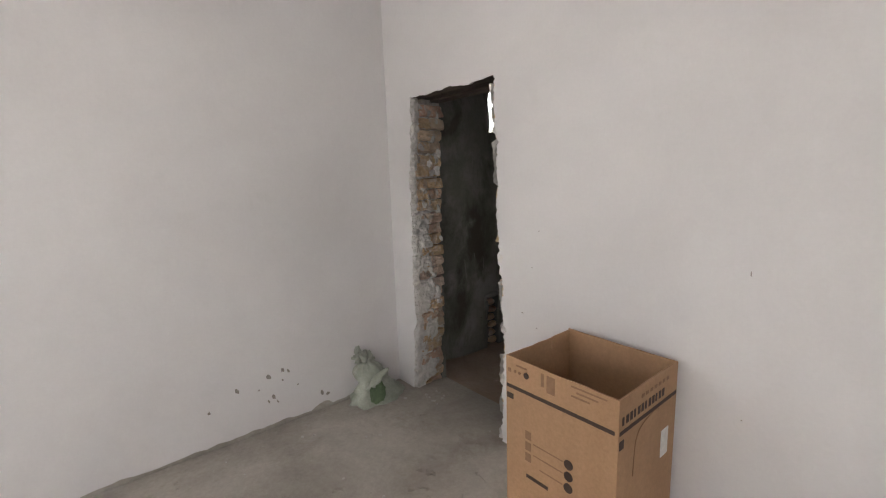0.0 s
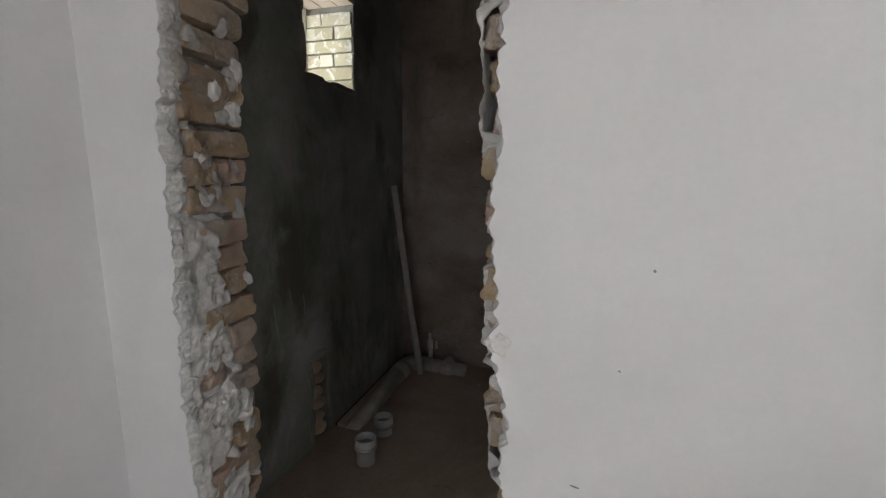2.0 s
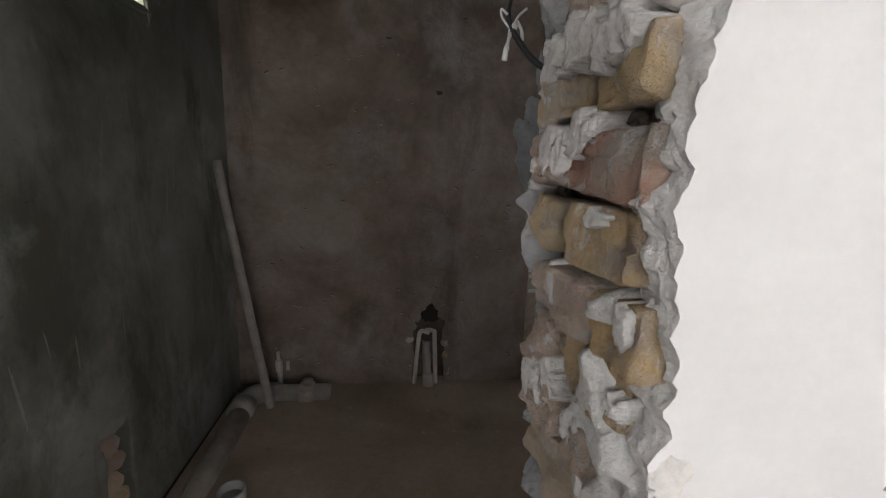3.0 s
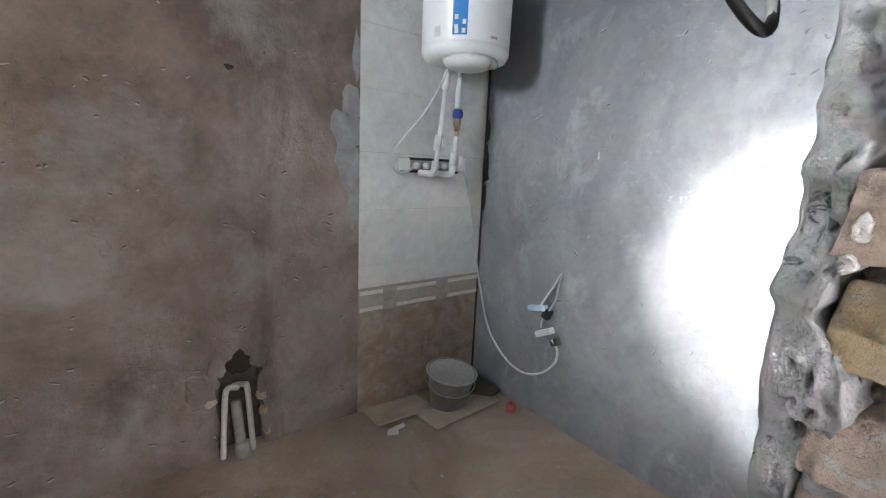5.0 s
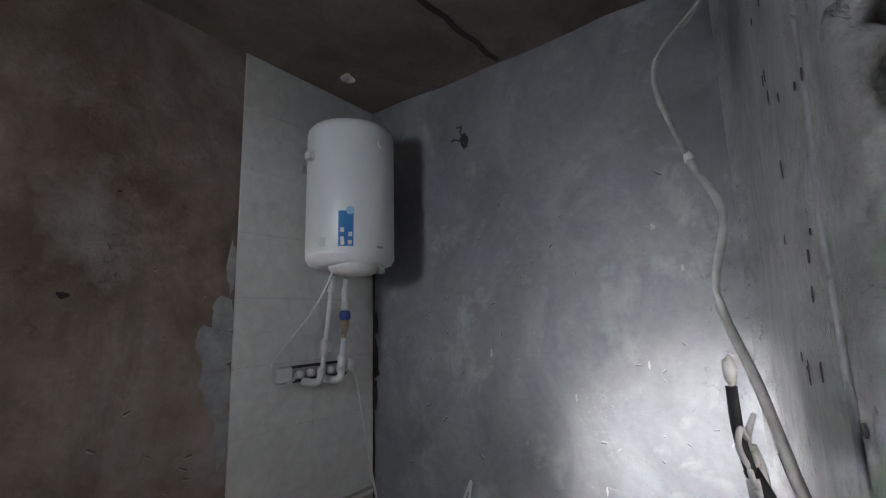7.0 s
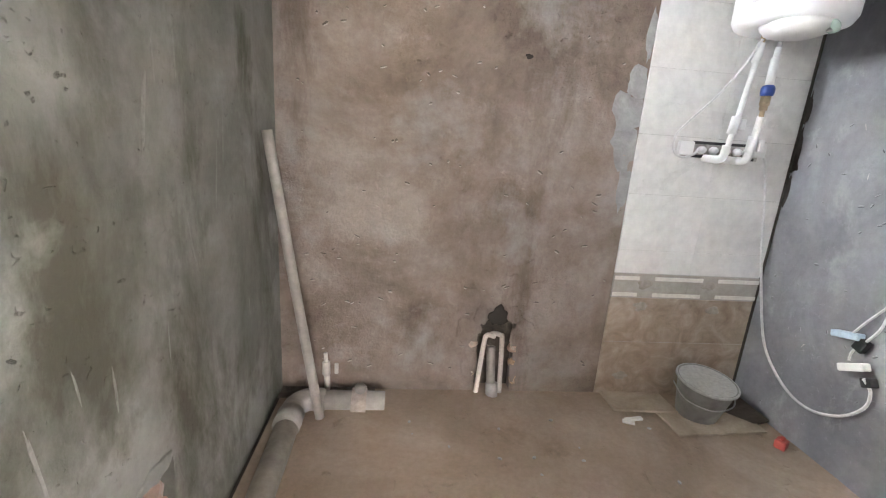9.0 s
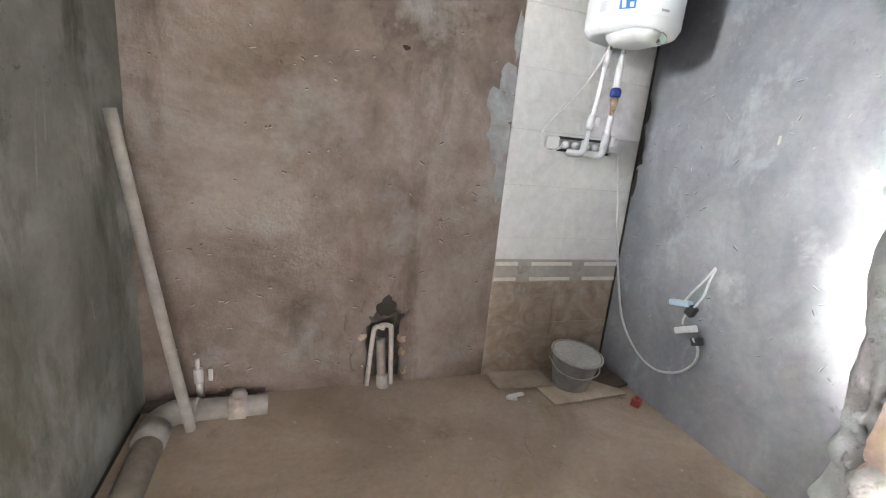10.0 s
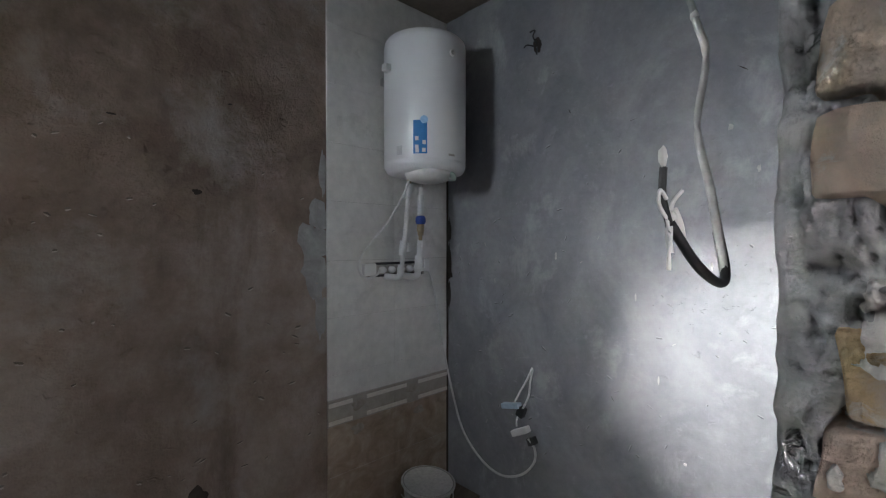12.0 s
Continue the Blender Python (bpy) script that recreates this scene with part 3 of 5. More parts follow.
def torn_plaster(edge, sign, mat, label, seed, share):
    """Torn plaster that covers the bricks in uneven patches, scalloped where it broke away."""
    bm = bmesh.new()
    nu, nv = 40, 400
    grid = []
    for j in range(nv + 1):
        z = 0.02 + 1.98 * j / nv
        row = []
        for i in range(nu + 1):
            y = 0.012 + 0.255 * i / nu
            want = share(y, z) + 1.1 * wob(y, z, seed, s=7) + 0.7 * wob(y, z, seed + 2, s=20) + 0.12 * wob(y, z, seed + 3, s=60)
            cover = max(-1.0, min(1.0, want * 4))
            flake = 0.5 - noise.voronoi(Vector((y * 13, z * 11, seed)))[0][0]
            x = interp(edge, z) - sign * ((0.008 + 0.14 * y) if sign > 0 else (0.004 + 0.05 * y)) + sign * ((0.028 if sign > 0 else 0.034) * cover + (0.008 if sign > 0 else 0.010) * flake + 0.010 * wob(y, z, seed + 4, s=30) + 0.004 * wob(y, z, seed + 5, s=80))
            row.append(bm.verts.new((x, y, z)))
        grid.append(row)
    for a, b in zip(grid, grid[1:]):
        for i in range(nu):
            bm.faces.new((a[i], a[i + 1], b[i + 1], b[i]))
    return part("torn_plaster", bm, mat, wall_mid, label, True)


torn_plaster(JAMB_W, 1, PATCH_GREY, "pale grey torn plaster over the jamb's bricks", 41.0,
             lambda y, z: 0.42 - 0.85 * rise(y, 0.12, 0.24) - 0.75 * rise(z, 1.24, 1.36) + 0.5 * (1 - rise(y, 0.02, 0.06)))
torn_plaster(JAMB_E, -1, PATCH_WHITE, "white gypsum splashed over the jamb's bricks", 61.0,
             lambda y, z: -0.34 + 0.75 * rise(z, 1.44, 1.54) + 0.55 * (1 - rise(z, 0.96, 1.06)) - 0.8 * rise(y, 0.19, 0.25))

# washroom walls and ceiling
WY0, WY1, WZ0, WZ1 = 1.095, 1.575, 1.89, 2.36
NY0, NY1, NZ1 = 1.05, 1.20, 0.46
bm = masonry([-0.78, XL - 0.06, XL], [0.31, NY0, WY0, NY1, WY1, YF + 0.35], [-0.4, NZ1, WZ0, WZ1, 3.3],
             lambda x, y, z: not (WY0 < y < WY1 and WZ0 < z < WZ1) and not (x > XL - 0.06 and NY0 < y < NY1 and z < NZ1))
wall_wash_west = setting("wall_west_washroom", bm, GREEN_CEMENT, "dark greenish cement-rendered wall with a small high window", "wall")

QX0, QX1, QZ1 = 0.62, 0.89, 0.48
bm = masonry([XL, QX0 + 0.03, QX1 - 0.03, XR + 0.35], [YF, YF + 0.08, YF + 0.35], [-0.4, QZ1 - 0.05, 3.3],
             lambda x, y, z: not (QX0 + 0.03 < x < QX1 - 0.03 and y < YF + 0.08 and z < QZ1 - 0.05))
wall_far = setting("wall_north_washroom", bm, BROWN_CEMENT, "brown blotchy cement-rendered wall, partly tiled", "wall")
wall_wash_east = setting("wall_east_washroom", cube(XR, XR + 0.35, 0.26, YF, -0.4, 3.3), GREY_CEMENT, "smooth grey trowelled cement wall", "wall")

bm = bmesh.new()
nx, ny = 50, 44
grid = []
for j in range(ny + 1):
    y = 0.2 + (YF + 0.1 - 0.2) * j / ny
    grid.append([bm.verts.new((x, y, HC + 0.018 * wob(x, y, 9.0, s=2.5) + 0.008 * wob(x, y, 3.0, s=8))) for x in (XL - 0.1 + (XR + 0.2 - XL) * i / nx for i in range(nx + 1))])
for a, b in zip(grid, grid[1:]):
    for i in range(nx):
        bm.faces.new((a[i], a[i + 1], b[i + 1], b[i]))
low = bmesh.ops.extrude_face_region(bm, geom=bm.faces[:])
bmesh.ops.translate(bm, verts=[v for v in low["geom"] if isinstance(v, bmesh.types.BMVert)], vec=(0, 0, 0.3))
ceiling_wash = setting("ceiling_washroom", bm, CEILING_BROWN, "low stained brown ceiling with an open joint", "ceiling", True)

# small window with its deep brick reveal
window_1 = thing("window_1", (-0.74, 1.335, WZ0), "small white framed window in a deep brick reveal", "window", kind="structure")
for y0, y1, z0, z1 in ((WY0, WY0 + 0.05, WZ0, WZ1), (WY1 - 0.05, WY1, WZ0, WZ1), (WY0 + 0.05, WY1 - 0.05, WZ0, WZ0 + 0.05), (WY0 + 0.05, WY1 - 0.05, WZ1 - 0.05, WZ1)):
    part("window_frame", cube(-0.76, -0.70, y0, y1, z0, z1, 0.006), PVC, window_1)
pane = part("pane", cube(-0.733, -0.727, WY0 + 0.05, WY1 - 0.05, WZ0 + 0.05, WZ1 - 0.05), GLASS, window_1)
pane.visible_shadow = False

# boards over the opening and in the window's head
for i, (y0, y1) in enumerate(((0.006, 0.095), (0.102, 0.19), (0.197, 0.285))):
    z = LINTEL + (0.0, 0.006, -0.004)[i]
    bm = cube(-0.14, 0.83, y0, y1, z, z + 0.055, 0.004, pose(0.0, 0, 0, 0, 0, (0.3, -0.4, 0.5)[i]))
    tagged(single("lintel_board", bm, OLD_WOOD, "dark old wooden lintel board over the broken opening", "lintel", group="lintel boards"), kind="structure")
for i in range(3):
    x0 = -0.69 + i * 0.1
    part("head_board", cube(x0, x0 + 0.094, WY0 - 0.01, WY1 + 0.01, WZ1 - 0.006, WZ1 + 0.03), HARDBOARD, window_1, "pale boards over the window reveal")

# ---- washroom: tiled corner ----
TX0, TY = 1.365, YF - 0.012
tile_rows = [0.721, 0.850, 1.150, 1.450, 1.762, 2.066, 2.372, 2.677]
part("tile_bed", cube(TX0 + 0.006, XR, YF - 0.008, YF, ZB, HC), GROUT, wall_far, "grey tile adhesive and grout")


def shared(name, bm, mat, smooth=False):
    return finish(bm, name, mat, smooth)


def piece(name, me, parent, m):
    ob = new(name, me)
    ob.parent = parent
    ob.matrix_basis = m
    return ob


XJ = 1.793
for i, z0 in enumerate(tile_rows):
    z1 = tile_rows[i + 1] if i + 1 < len(tile_rows) else HC - 0.004
    for x0, x1 in ((TX0, XJ - 0.0008), (XJ + 0.0008, XR - 0.004)):
        part("tile", cube(x0, x1, TY - 0.001 * (i % 2), YF - 0.004, z0 + 0.001, z1 - 0.001, 0.0008), TILE_WHITE, wall_far)
for x0, x1 in ((TX0, XJ - 0.0008), (XJ + 0.0008, XR - 0.004)):
    part("tile", cube(x0, x1, TY, YF - 0.004, 0.315, 0.579, 0.0012), TILE_BROWN, wall_far, "brown marbled tile")
    part("tile", cube(x0, x1, TY, YF - 0.004, ZB, 0.312, 0.0012), TILE_BROWN, wall_far, "brown marbled tile")
    part("border_tile", cube(x0, x1, TY - 0.003, YF - 0.004, 0.582, 0.718, 0.002), TILE_BAND, wall_far, "taupe border tile with cream relief bars")
for x0, x1 in ((1.368, 1.51), (1.60, 1.88), (1.97, 2.215)):
    for z0 in (0.589, 0.683):
        part("relief_bar", cube(x0, x1, TY - 0.007, TY - 0.002, z0, z0 + 0.022, 0.002), TILE_LIGHT, wall_far)
for x, z in ((1.555, 0.66), (1.925, 0.66), (1.55, 0.53), (1.98, 0.52), (1.50, 0.10), (1.90, 0.12)):
    part("leaf_motif", splash((x, TY - (0.003 if z > 0.6 else 0), z), (1, 0, 0), (0, 0, 1), (0, -1, 0), 0.085, 0.05, 0.0015, x * 7 + z), TILE_MOTIF, wall_far)
for k, (x, z, w, h) in enumerate(((1.315, 1.68, 0.11, 0.16), (1.295, 1.55, 0.15, 0.22), (1.305, 1.40, 0.14, 0.26), (1.335, 1.19, 0.07, 0.24), (1.35, 1.9, 0.04, 0.2))):
    part("render_patch", splash((x, YF, z), (1, 0, 0), (0, 0, 1), (0, -1, 0), w, h, 0.0015, k + 2.0), SMEARED, wall_far, "smeared grey cement beside the tiles")
part("tile_gap", cube(XR - 0.010, XR - 0.002, TY - 0.012, TY + 0.002, 0.0, 2.0, 0.002), GAP_SHADE, wall_far, "dark open joint at the corner")
for k, (y, z, w, h) in enumerate(((2.25, 1.42, 0.035, 0.22), (2.252, 1.22, 0.03, 0.16), (2.245, 1.62, 0.03, 0.16), (2.248, 1.34, 0.05, 0.06))):
    part("broken_edge", splash((XR, y, z), (0, 1, 0), (0, 0, 1), (-1, 0, 0), w, h, 0.003, k + 30.0), GAP_SHADE, wall_wash_east, "dark broken edge at the corner")

# slot cut in the tiles, with the tap fittings in it
slot = thing("pipe_slot", (1.79, YF, 1.36), "slot cut in the tiles with white pipe fittings and black edges", "pipe fitting")
part("slot_back", cube(1.60, 2.02, TY - 0.004, TY + 0.004, 1.352, 1.432), DUSTY_PLASTIC, slot)
for z0 in (1.352, 1.420):
    part("slot_edge", cube(1.655, 2.0, TY - 0.010, TY - 0.003, z0, z0 + 0.014, 0.002), BLACK, slot, "black edge strip")
part("end_box", cube(1.572, 1.652, TY - 0.028, TY - 0.004, 1.362, 1.43, 0.006), PLASTIC, slot, "white plastic end box")
part("end_box", cube(1.985, 2.045, TY - 0.026, TY - 0.004, 1.372, 1.44, 0.006), PLASTIC, slot, "white plastic end box")
for x in (1.70, 1.765, 1.83, 1.895, 1.945):
    part("fitting", lathe([(0.019, 0), (0.019, 0.02), (0.014, 0.022), (0.014, 0.032)], (x, TY - 0.004, 1.391), 16, Matrix.Rotation(radians(90), 4, "X")), PLASTIC, slot, "", True)
    part("slot_strut", cube(x + 0.026, x + 0.036, TY - 0.012, TY - 0.004, 1.366, 1.42, 0.002), DUSTY_PLASTIC, slot)

# ---- water heater ----
HX, HY, HR = 1.817, 2.018, 0.22
heater = thing("water_heater", (HX, HY, 1.86), "white enamelled cylindrical water heater hung on the tiled wall", "water heater")
part("body", lathe([(0.02, 1.915), (0.17, 1.905), (0.205, 1.918), (0.2195, 1.945), (0.22, 1.962), (0.2185, 1.966), (0.22, 1.970), (0.22, 2.575), (0.216, 2.597), (0.203, 2.612), (0.17, 2.622), (0.02, 2.628)], (HX, HY, 0), 64), ENAMEL, heater, "", True)
part("cap", lathe([(0.02, 1.862), (0.075, 1.864), (0.105, 1.874), (0.122, 1.892), (0.13, 1.915), (0.02, 1.917)], (HX - 0.03, HY - 0.065, 0), 40), PLASTIC, heater, "white plastic bottom cover", True)
bm = lathe([(0.004, -0.012), (0.030, -0.010), (0.040, 0.0), (0.034, 0.012), (0.02, 0.02), (0.004, 0.022)], (HX + 0.035, HY - 0.155, 1.893), 24, Matrix.Rotation(radians(35), 4, "Y"))
indicator = part("indicator", bm, plain("pale_green_plastic", (0.45, 0.56, 0.50), 0.2), heater, "pale green indicator cap", True)
part("knob", lathe([(0.006, 0), (0.012, 0.002), (0.012, 0.012), (0.006, 0.014)], (HX + 0.035, HY - 0.158, 1.872), 14), STEEL, indicator, "", True)
part("bracket", cube(HX - 0.12, HX + 0.12, HY + 0.195, TY + 0.001, 2.43, 2.47, 0.004), STEEL, heater, "steel wall bracket")


def curved_plate(a0, a1, z0, z1, lift, steps=8):
    """A thin plate wrapped on the heater between two directions, in degrees."""
    bm = bmesh.new()
    cols = []
    for i in range(steps + 1):
        a = radians(a0 + (a1 - a0) * i / steps)
        c, s = math.cos(a), math.sin(a)
        cols.append([bm.verts.new((HX + c * r, HY + s * r, z)) for r, z in ((HR - 0.001, z0), (HR + lift, z0), (HR + lift, z1), (HR - 0.001, z1))])
    for a, b in zip(cols, cols[1:]):
        for k in range(3):
            bm.faces.new((a[k], b[k], b[k + 1], a[k + 1]))
    bm.faces.new(cols[0])
    bm.faces.new(cols[-1])
    return bm


sticker = part("sticker", curved_plate(214, 232, 1.985, 2.15, 0.0012), BLUE, heater, "blue sticker with pale squares")
bm = lathe([(0.0195, -0.001), (0.0195, 0.0016), (0.001, 0.0016)], (HX + math.cos(radians(228)) * (HR + 0.001), HY + math.sin(radians(228)) * (HR + 0.001), 2.152), 22,
           Matrix.Rotation(radians(228), 4, "Z") @ Matrix.Rotation(radians(90), 4, "Y"))
part("badge", bm, PALE_BLUE, sticker, "round pale blue badge")
for a, z in ((216.5, 2.05), (226, 2.03), (216.5, 2.008), (225.5, 1.992), (217, 1.990)):
    part("print", curved_plate(a, a + 4.4, z, z + 0.020, 0.0022, 3), LABEL, sticker)
part("badge", curved_plate(262, 272, 1.982, 1.992, 0.0012, 4), DUSTY_PLASTIC, heater, "small grey name badge")
part("label", curved_plate(189, 198, 1.985, 2.03, 0.0008, 4), plain("pale_grey_print", (0.62, 0.63, 0.64), 0.5), heater, "small grey printed label")
part("port", lathe([(0.018, 0), (0.018, 0.012), (0.011, 0.014), (0.011, 0.006)], (HX + math.cos(radians(268)) * 0.215, HY + math.sin(radians(268)) * 0.215, 2.50), 18, Matrix.Rotation(radians(268), 4, "Z") @ Matrix.Rotation(radians(90), 4, "Y")), PLASTIC, heater, "", True)
part("hook", cube(HX - 0.25, HX - 0.205, HY + 0.01, HY + 0.05, 2.42, 2.455, 0.004), PLASTIC, heater)

# pipes from the heater to the slot
pipe_a = thing("water_pipe", (1.765, 2.17, 1.352), "white plastic water pipe with a valve under the heater", "pipe", "heater pipes")
part("tube", tube([(1.782, 2.115, 1.86), (1.775, 2.13, 1.66), (1.766, 2.165, 1.37)], 0.0125, 14), PLASTIC, pipe_a, "", True)
part("coupling", tube([(1.783, 2.113, 1.872), (1.779, 2.120, 1.79)], 0.018, 14, False), PLASTIC, pipe_a, "", True)
part("nipple", tube([(1.784, 2.11, 1.912), (1.783, 2.113, 1.868)], 0.011, 12, False), BRASS, pipe_a, "brass nipple", True)
valve = part("valve", tube([(1.770, 2.146, 1.555), (1.767, 2.155, 1.475)], 0.021, 14, False), PLASTIC, pipe_a, "", True)
part("lever", cube(1.786, 1.812, 2.128, 2.146, 1.495, 1.545, 0.005), PLASTIC, valve)
part("elbow", tube([(1.766, 2.165, 1.42), (1.764, 2.17, 1.37), (1.752, 2.18, 1.352), (1.735, 2.20, 1.350), (1.732, TY - 0.004, 1.352)], 0.019, 14), PLASTIC, pipe_a, "", True)
pipe_b = thing("water_pipe", (1.88, 2.15, 1.35), "white plastic water pipe with a blue safety valve under the heater", "pipe", "heater pipes")
part("tube", tube([(1.868, 2.112, 1.86), (1.858, 2.104, 1.74)], 0.013, 14, False), PLASTIC, pipe_b, "", True)
part("coupling", tube([(1.864, 2.110, 1.815), (1.858, 2.104, 1.70)], 0.018, 14, False), PLASTIC, pipe_b, "", True)
part("nipple", tube([(1.870, 2.11, 1.912), (1.868, 2.112, 1.855)], 0.011, 12, False), STEEL, pipe_b, "steel nipple", True)
safety = part("safety_valve", lathe([(0.015, 1.648), (0.026, 1.652), (0.029, 1.664), (0.029, 1.682), (0.024, 1.694), (0.015, 1.698)], (1.858, 2.104, 0), 20), DARK_BLUE, pipe_b, "dark blue valve knob", True)
part("valve_body", lathe([(0.012, 1.585), (0.017, 1.588), (0.017, 1.605), (0.021, 1.61), (0.021, 1.65), (0.014, 1.652)], (1.859, 2.106, 0), 18), BRASS, safety, "dull brass valve body", True)
part("neck", tube([(1.86, 2.108, 1.59), (1.864, 2.114, 1.545)], 0.011, 12, False), BRASS, pipe_b, "brass neck", True)
part("tube", tube([(1.863, 2.112, 1.56), (1.870, 2.13, 1.46), (1.878, 2.148, 1.38)], 0.0165, 14), PLASTIC, pipe_b, "", True)
valve = part("valve", tube([(1.871, 2.135, 1.47), (1.876, 2.145, 1.40)], 0.023, 14, False), PLASTIC, pipe_b, "", True)
part("lever", cube(1.898, 1.922, 2.118, 2.136, 1.40, 1.455, 0.005), PLASTIC, valve)
part("elbow", tube([(1.877, 2.147, 1.41), (1.877, 2.152, 1.37), (1.866, 2.165, 1.352), (1.850, 2.19, 1.350), (1.847, TY - 0.004, 1.352)], 0.019, 14), PLASTIC, pipe_b, "", True)
single("power_cable", tube([(1.772, 2.10, 1.885), (1.752, 2.13, 1.80), (1.70, 2.20, 1.66), (1.60, 2.235, 1.53), (1.545, 2.245, 1.45), (1.552, 2.245, 1.375), (1.60, 2.24, 1.35), (1.655, 2.235, 1.37), (1.68, TY - 0.012, 1.39)], 0.0062, 8),
       CABLE_WHITE, "white power cable looping from the heater to the slot", "cable", True)

# hanging white cable with its plug, and the wires with a socket on the grey wall
cord = thing("extension_cable", (2.15, 1.9, 0.22), "white cable hanging from the tiles to a wall plug", "cable")
part("cord", tube([(2.03, TY - 0.018, 1.39), (2.065, TY - 0.02, 1.33), (2.103, 2.235, 1.14), (2.145, 2.215, 0.86), (2.185, 2.18, 0.60), (2.198, 2.10, 0.38), (2.200, 1.95, 0.25), (2.200, 1.80, 0.215), (2.198, 1.66, 0.27), (2.192, 1.57, 0.37), (2.180, 1.555, 0.455), (2.165, 1.585, 0.505)], 0.0065, 8), CABLE_WHITE, cord, "", True)
plug = part("plug", cube(-0.022, 0.022, -0.055, 0.055, -0.017, 0.017, 0.007, pose(2.165, 1.635, 0.53, -28, 0, 0)), PLASTIC, cord, "white plug")
part("cap", cube(-0.02, 0.02, -0.022, 0.022, -0.02, 0.02, 0.006, pose(2.185, 1.575, 0.49, -28, 0, 0)), BLACK, plug, "black plug end")
wires = thing("socket_on_wires", (XR, 1.66, 0.6), "pale blue socket hanging on two wires from the grey wall", "socket")
for pts in ([(XR + 0.005, 1.605, 0.868), (2.205, 1.625, 0.80), (2.19, 1.66, 0.73), (2.18, 1.69, 0.665)], [(XR + 0.005, 1.60, 0.868), (2.195, 1.595, 0.80), (2.185, 1.60, 0.72), (2.185, 1.64, 0.64)]):
    part("wire", tube(pts, 0.0055, 8), CABLE_WHITE, wires, "", True)
part("socket", cube(-0.02, 0.02, -0.06, 0.06, -0.015, 0.015, 0.006, pose(2.18, 1.71, 0.645, -14, 0, 0)), plain("pale_blue_plastic", (0.55, 0.68, 0.78), 0.35), wires, "pale blue plastic socket")
part("clamp", cube(-0.018, 0.018, -0.022, 0.022, -0.028, 0.028, 0.006, pose(2.188, 1.648, 0.625, 20, 0, 0)), BLACK, wires, "black clamp")
part("wire", tube([(2.18, 1.66, 0.61), (2.175, 1.67, 0.575), (2.17, 1.665, 0.545)], 0.005, 8), CABLE_WHITE, wires, "", True)
hole = thing("wire_outlet", (XR, 1.575, 2.56), "dark patch painted for a hole in the grey wall, with loose black wires", "wire")
# flat dark patch for the shade inside the outlet hole
part("hole", splash((XR, 1.575, 2.59), (0, 1, 0), (0, 0, 1), (-1, 0, 0), 0.055, 0.085, 0.003, 4.4), GAP_SHADE, hole)
for pts in ([(2.216, 1.575, 2.60), (2.19, 1.58, 2.63), (2.185, 1.565, 2.655), (2.19, 1.60, 2.66)], [(2.216, 1.575, 2.58), (2.19, 1.555, 2.56), (2.195, 1.56, 2.53)], [(2.216, 1.59, 2.59), (2.195, 1.62, 2.60), (2.2, 1.645, 2.595)]):
    part("wire", tube(pts, 0.004, 6), BLACK, hole, "", True)

# ---- floor of the washroom ----
bucket = thing("bucket", (1.84, 2.045, ZB), "grey plastic bucket with dried cement, standing in the corner", "bucket")
tilt = pose(1.845, 2.055, ZB + 0.016, 6, 2, 0) @ Matrix.Diagonal((0.97, 0.97, 0.90, 1))
bm = lathe([(0.10, 0.0), (0.104, 0.004), (0.143, 0.225), (0.146, 0.235), (0.153, 0.236), (0.154, 0.244), (0.146, 0.246), (0.139, 0.24), (0.100, 0.012), (0.01, 0.010)], (0, 0, 0), 40)
bmesh.ops.transform(bm, verts=bm.verts, matrix=tilt)
part("body", bm, BUCKET, bucket, "", True)
bm = lathe([(0.151, 0.228), (0.157, 0.234), (0.157, 0.242), (0.150, 0.247), (0.145, 0.242)], (0, 0, 0), 40)
bmesh.ops.transform(bm, verts=bm.verts, matrix=tilt)
part("rim", bm, plain("worn_pale_rim", (0.46, 0.455, 0.44), 0.5, 0.0, 0.2), bucket, "pale worn rim", True)
bm = lump((0, 0, 0), (0.122, 0.118, 0.03), 2.0, 3, 0.35)
bmesh.ops.transform(bm, verts=bm.verts, matrix=tilt @ Matrix.Translation((0.0, 0.0, 0.20)))
part("contents", bm, CEMENT_DRY, bucket, "dried grey cement", True)
part("handle", tube([(1.703, 2.085, 0.18), (1.71, 1.975, 0.14), (1.80, 1.897, 0.125), (1.915, 1.902, 0.145), (1.978, 1.985, 0.18)], 0.0035, 6), STEEL, bucket, "thin wire handle", True)
bm = bmesh.new()
for x0, x1, y0, y1, z0, rz in ((-0.18, 0.18, -0.10, 0.10, 0.0, -6),):
    add_box(bm, x0, x1, y0, y1, z0, z0 + 0.012, 0.002, pose(1.565, 2.15, ZB + 0.014, -4.0, 1.0, rz + 4))
single("hardboard_sheet", bm, HARDBOARD, "broken tan hardboard sheet lying on the floor by the bucket", "board", group="floor boards")
single("hardboard_sheet", cube(-0.25, 0.25, -0.11, 0.11, 0, 0.010, 0.002, pose(1.88, 1.99, ZB + 0.010, -1.5, 0, 3)), HARDBOARD, "broken tan hardboard sheet under the grey bucket", "board", group="floor boards")
# added dark board that puts the bucket's shadow into the corner
single("dark_board", cube(-0.10, 0.10, -0.13, 0.13, 0, 0.014, 0.003, pose(2.10, 2.09, ZB + 0.016, 4, -8, 6)), OLD_WOOD, "dark brown board standing in for the bucket's shadow in the corner", "board", group="floor boards")
single("wood_chip", cube(-0.05, 0.05, -0.012, 0.012, 0, 0.012, 0.002, pose(1.47, 2.01, ZB + 0.004, 0, 0, 8)), LABEL, "small pale chip of board on the floor", "debris", group="debris")
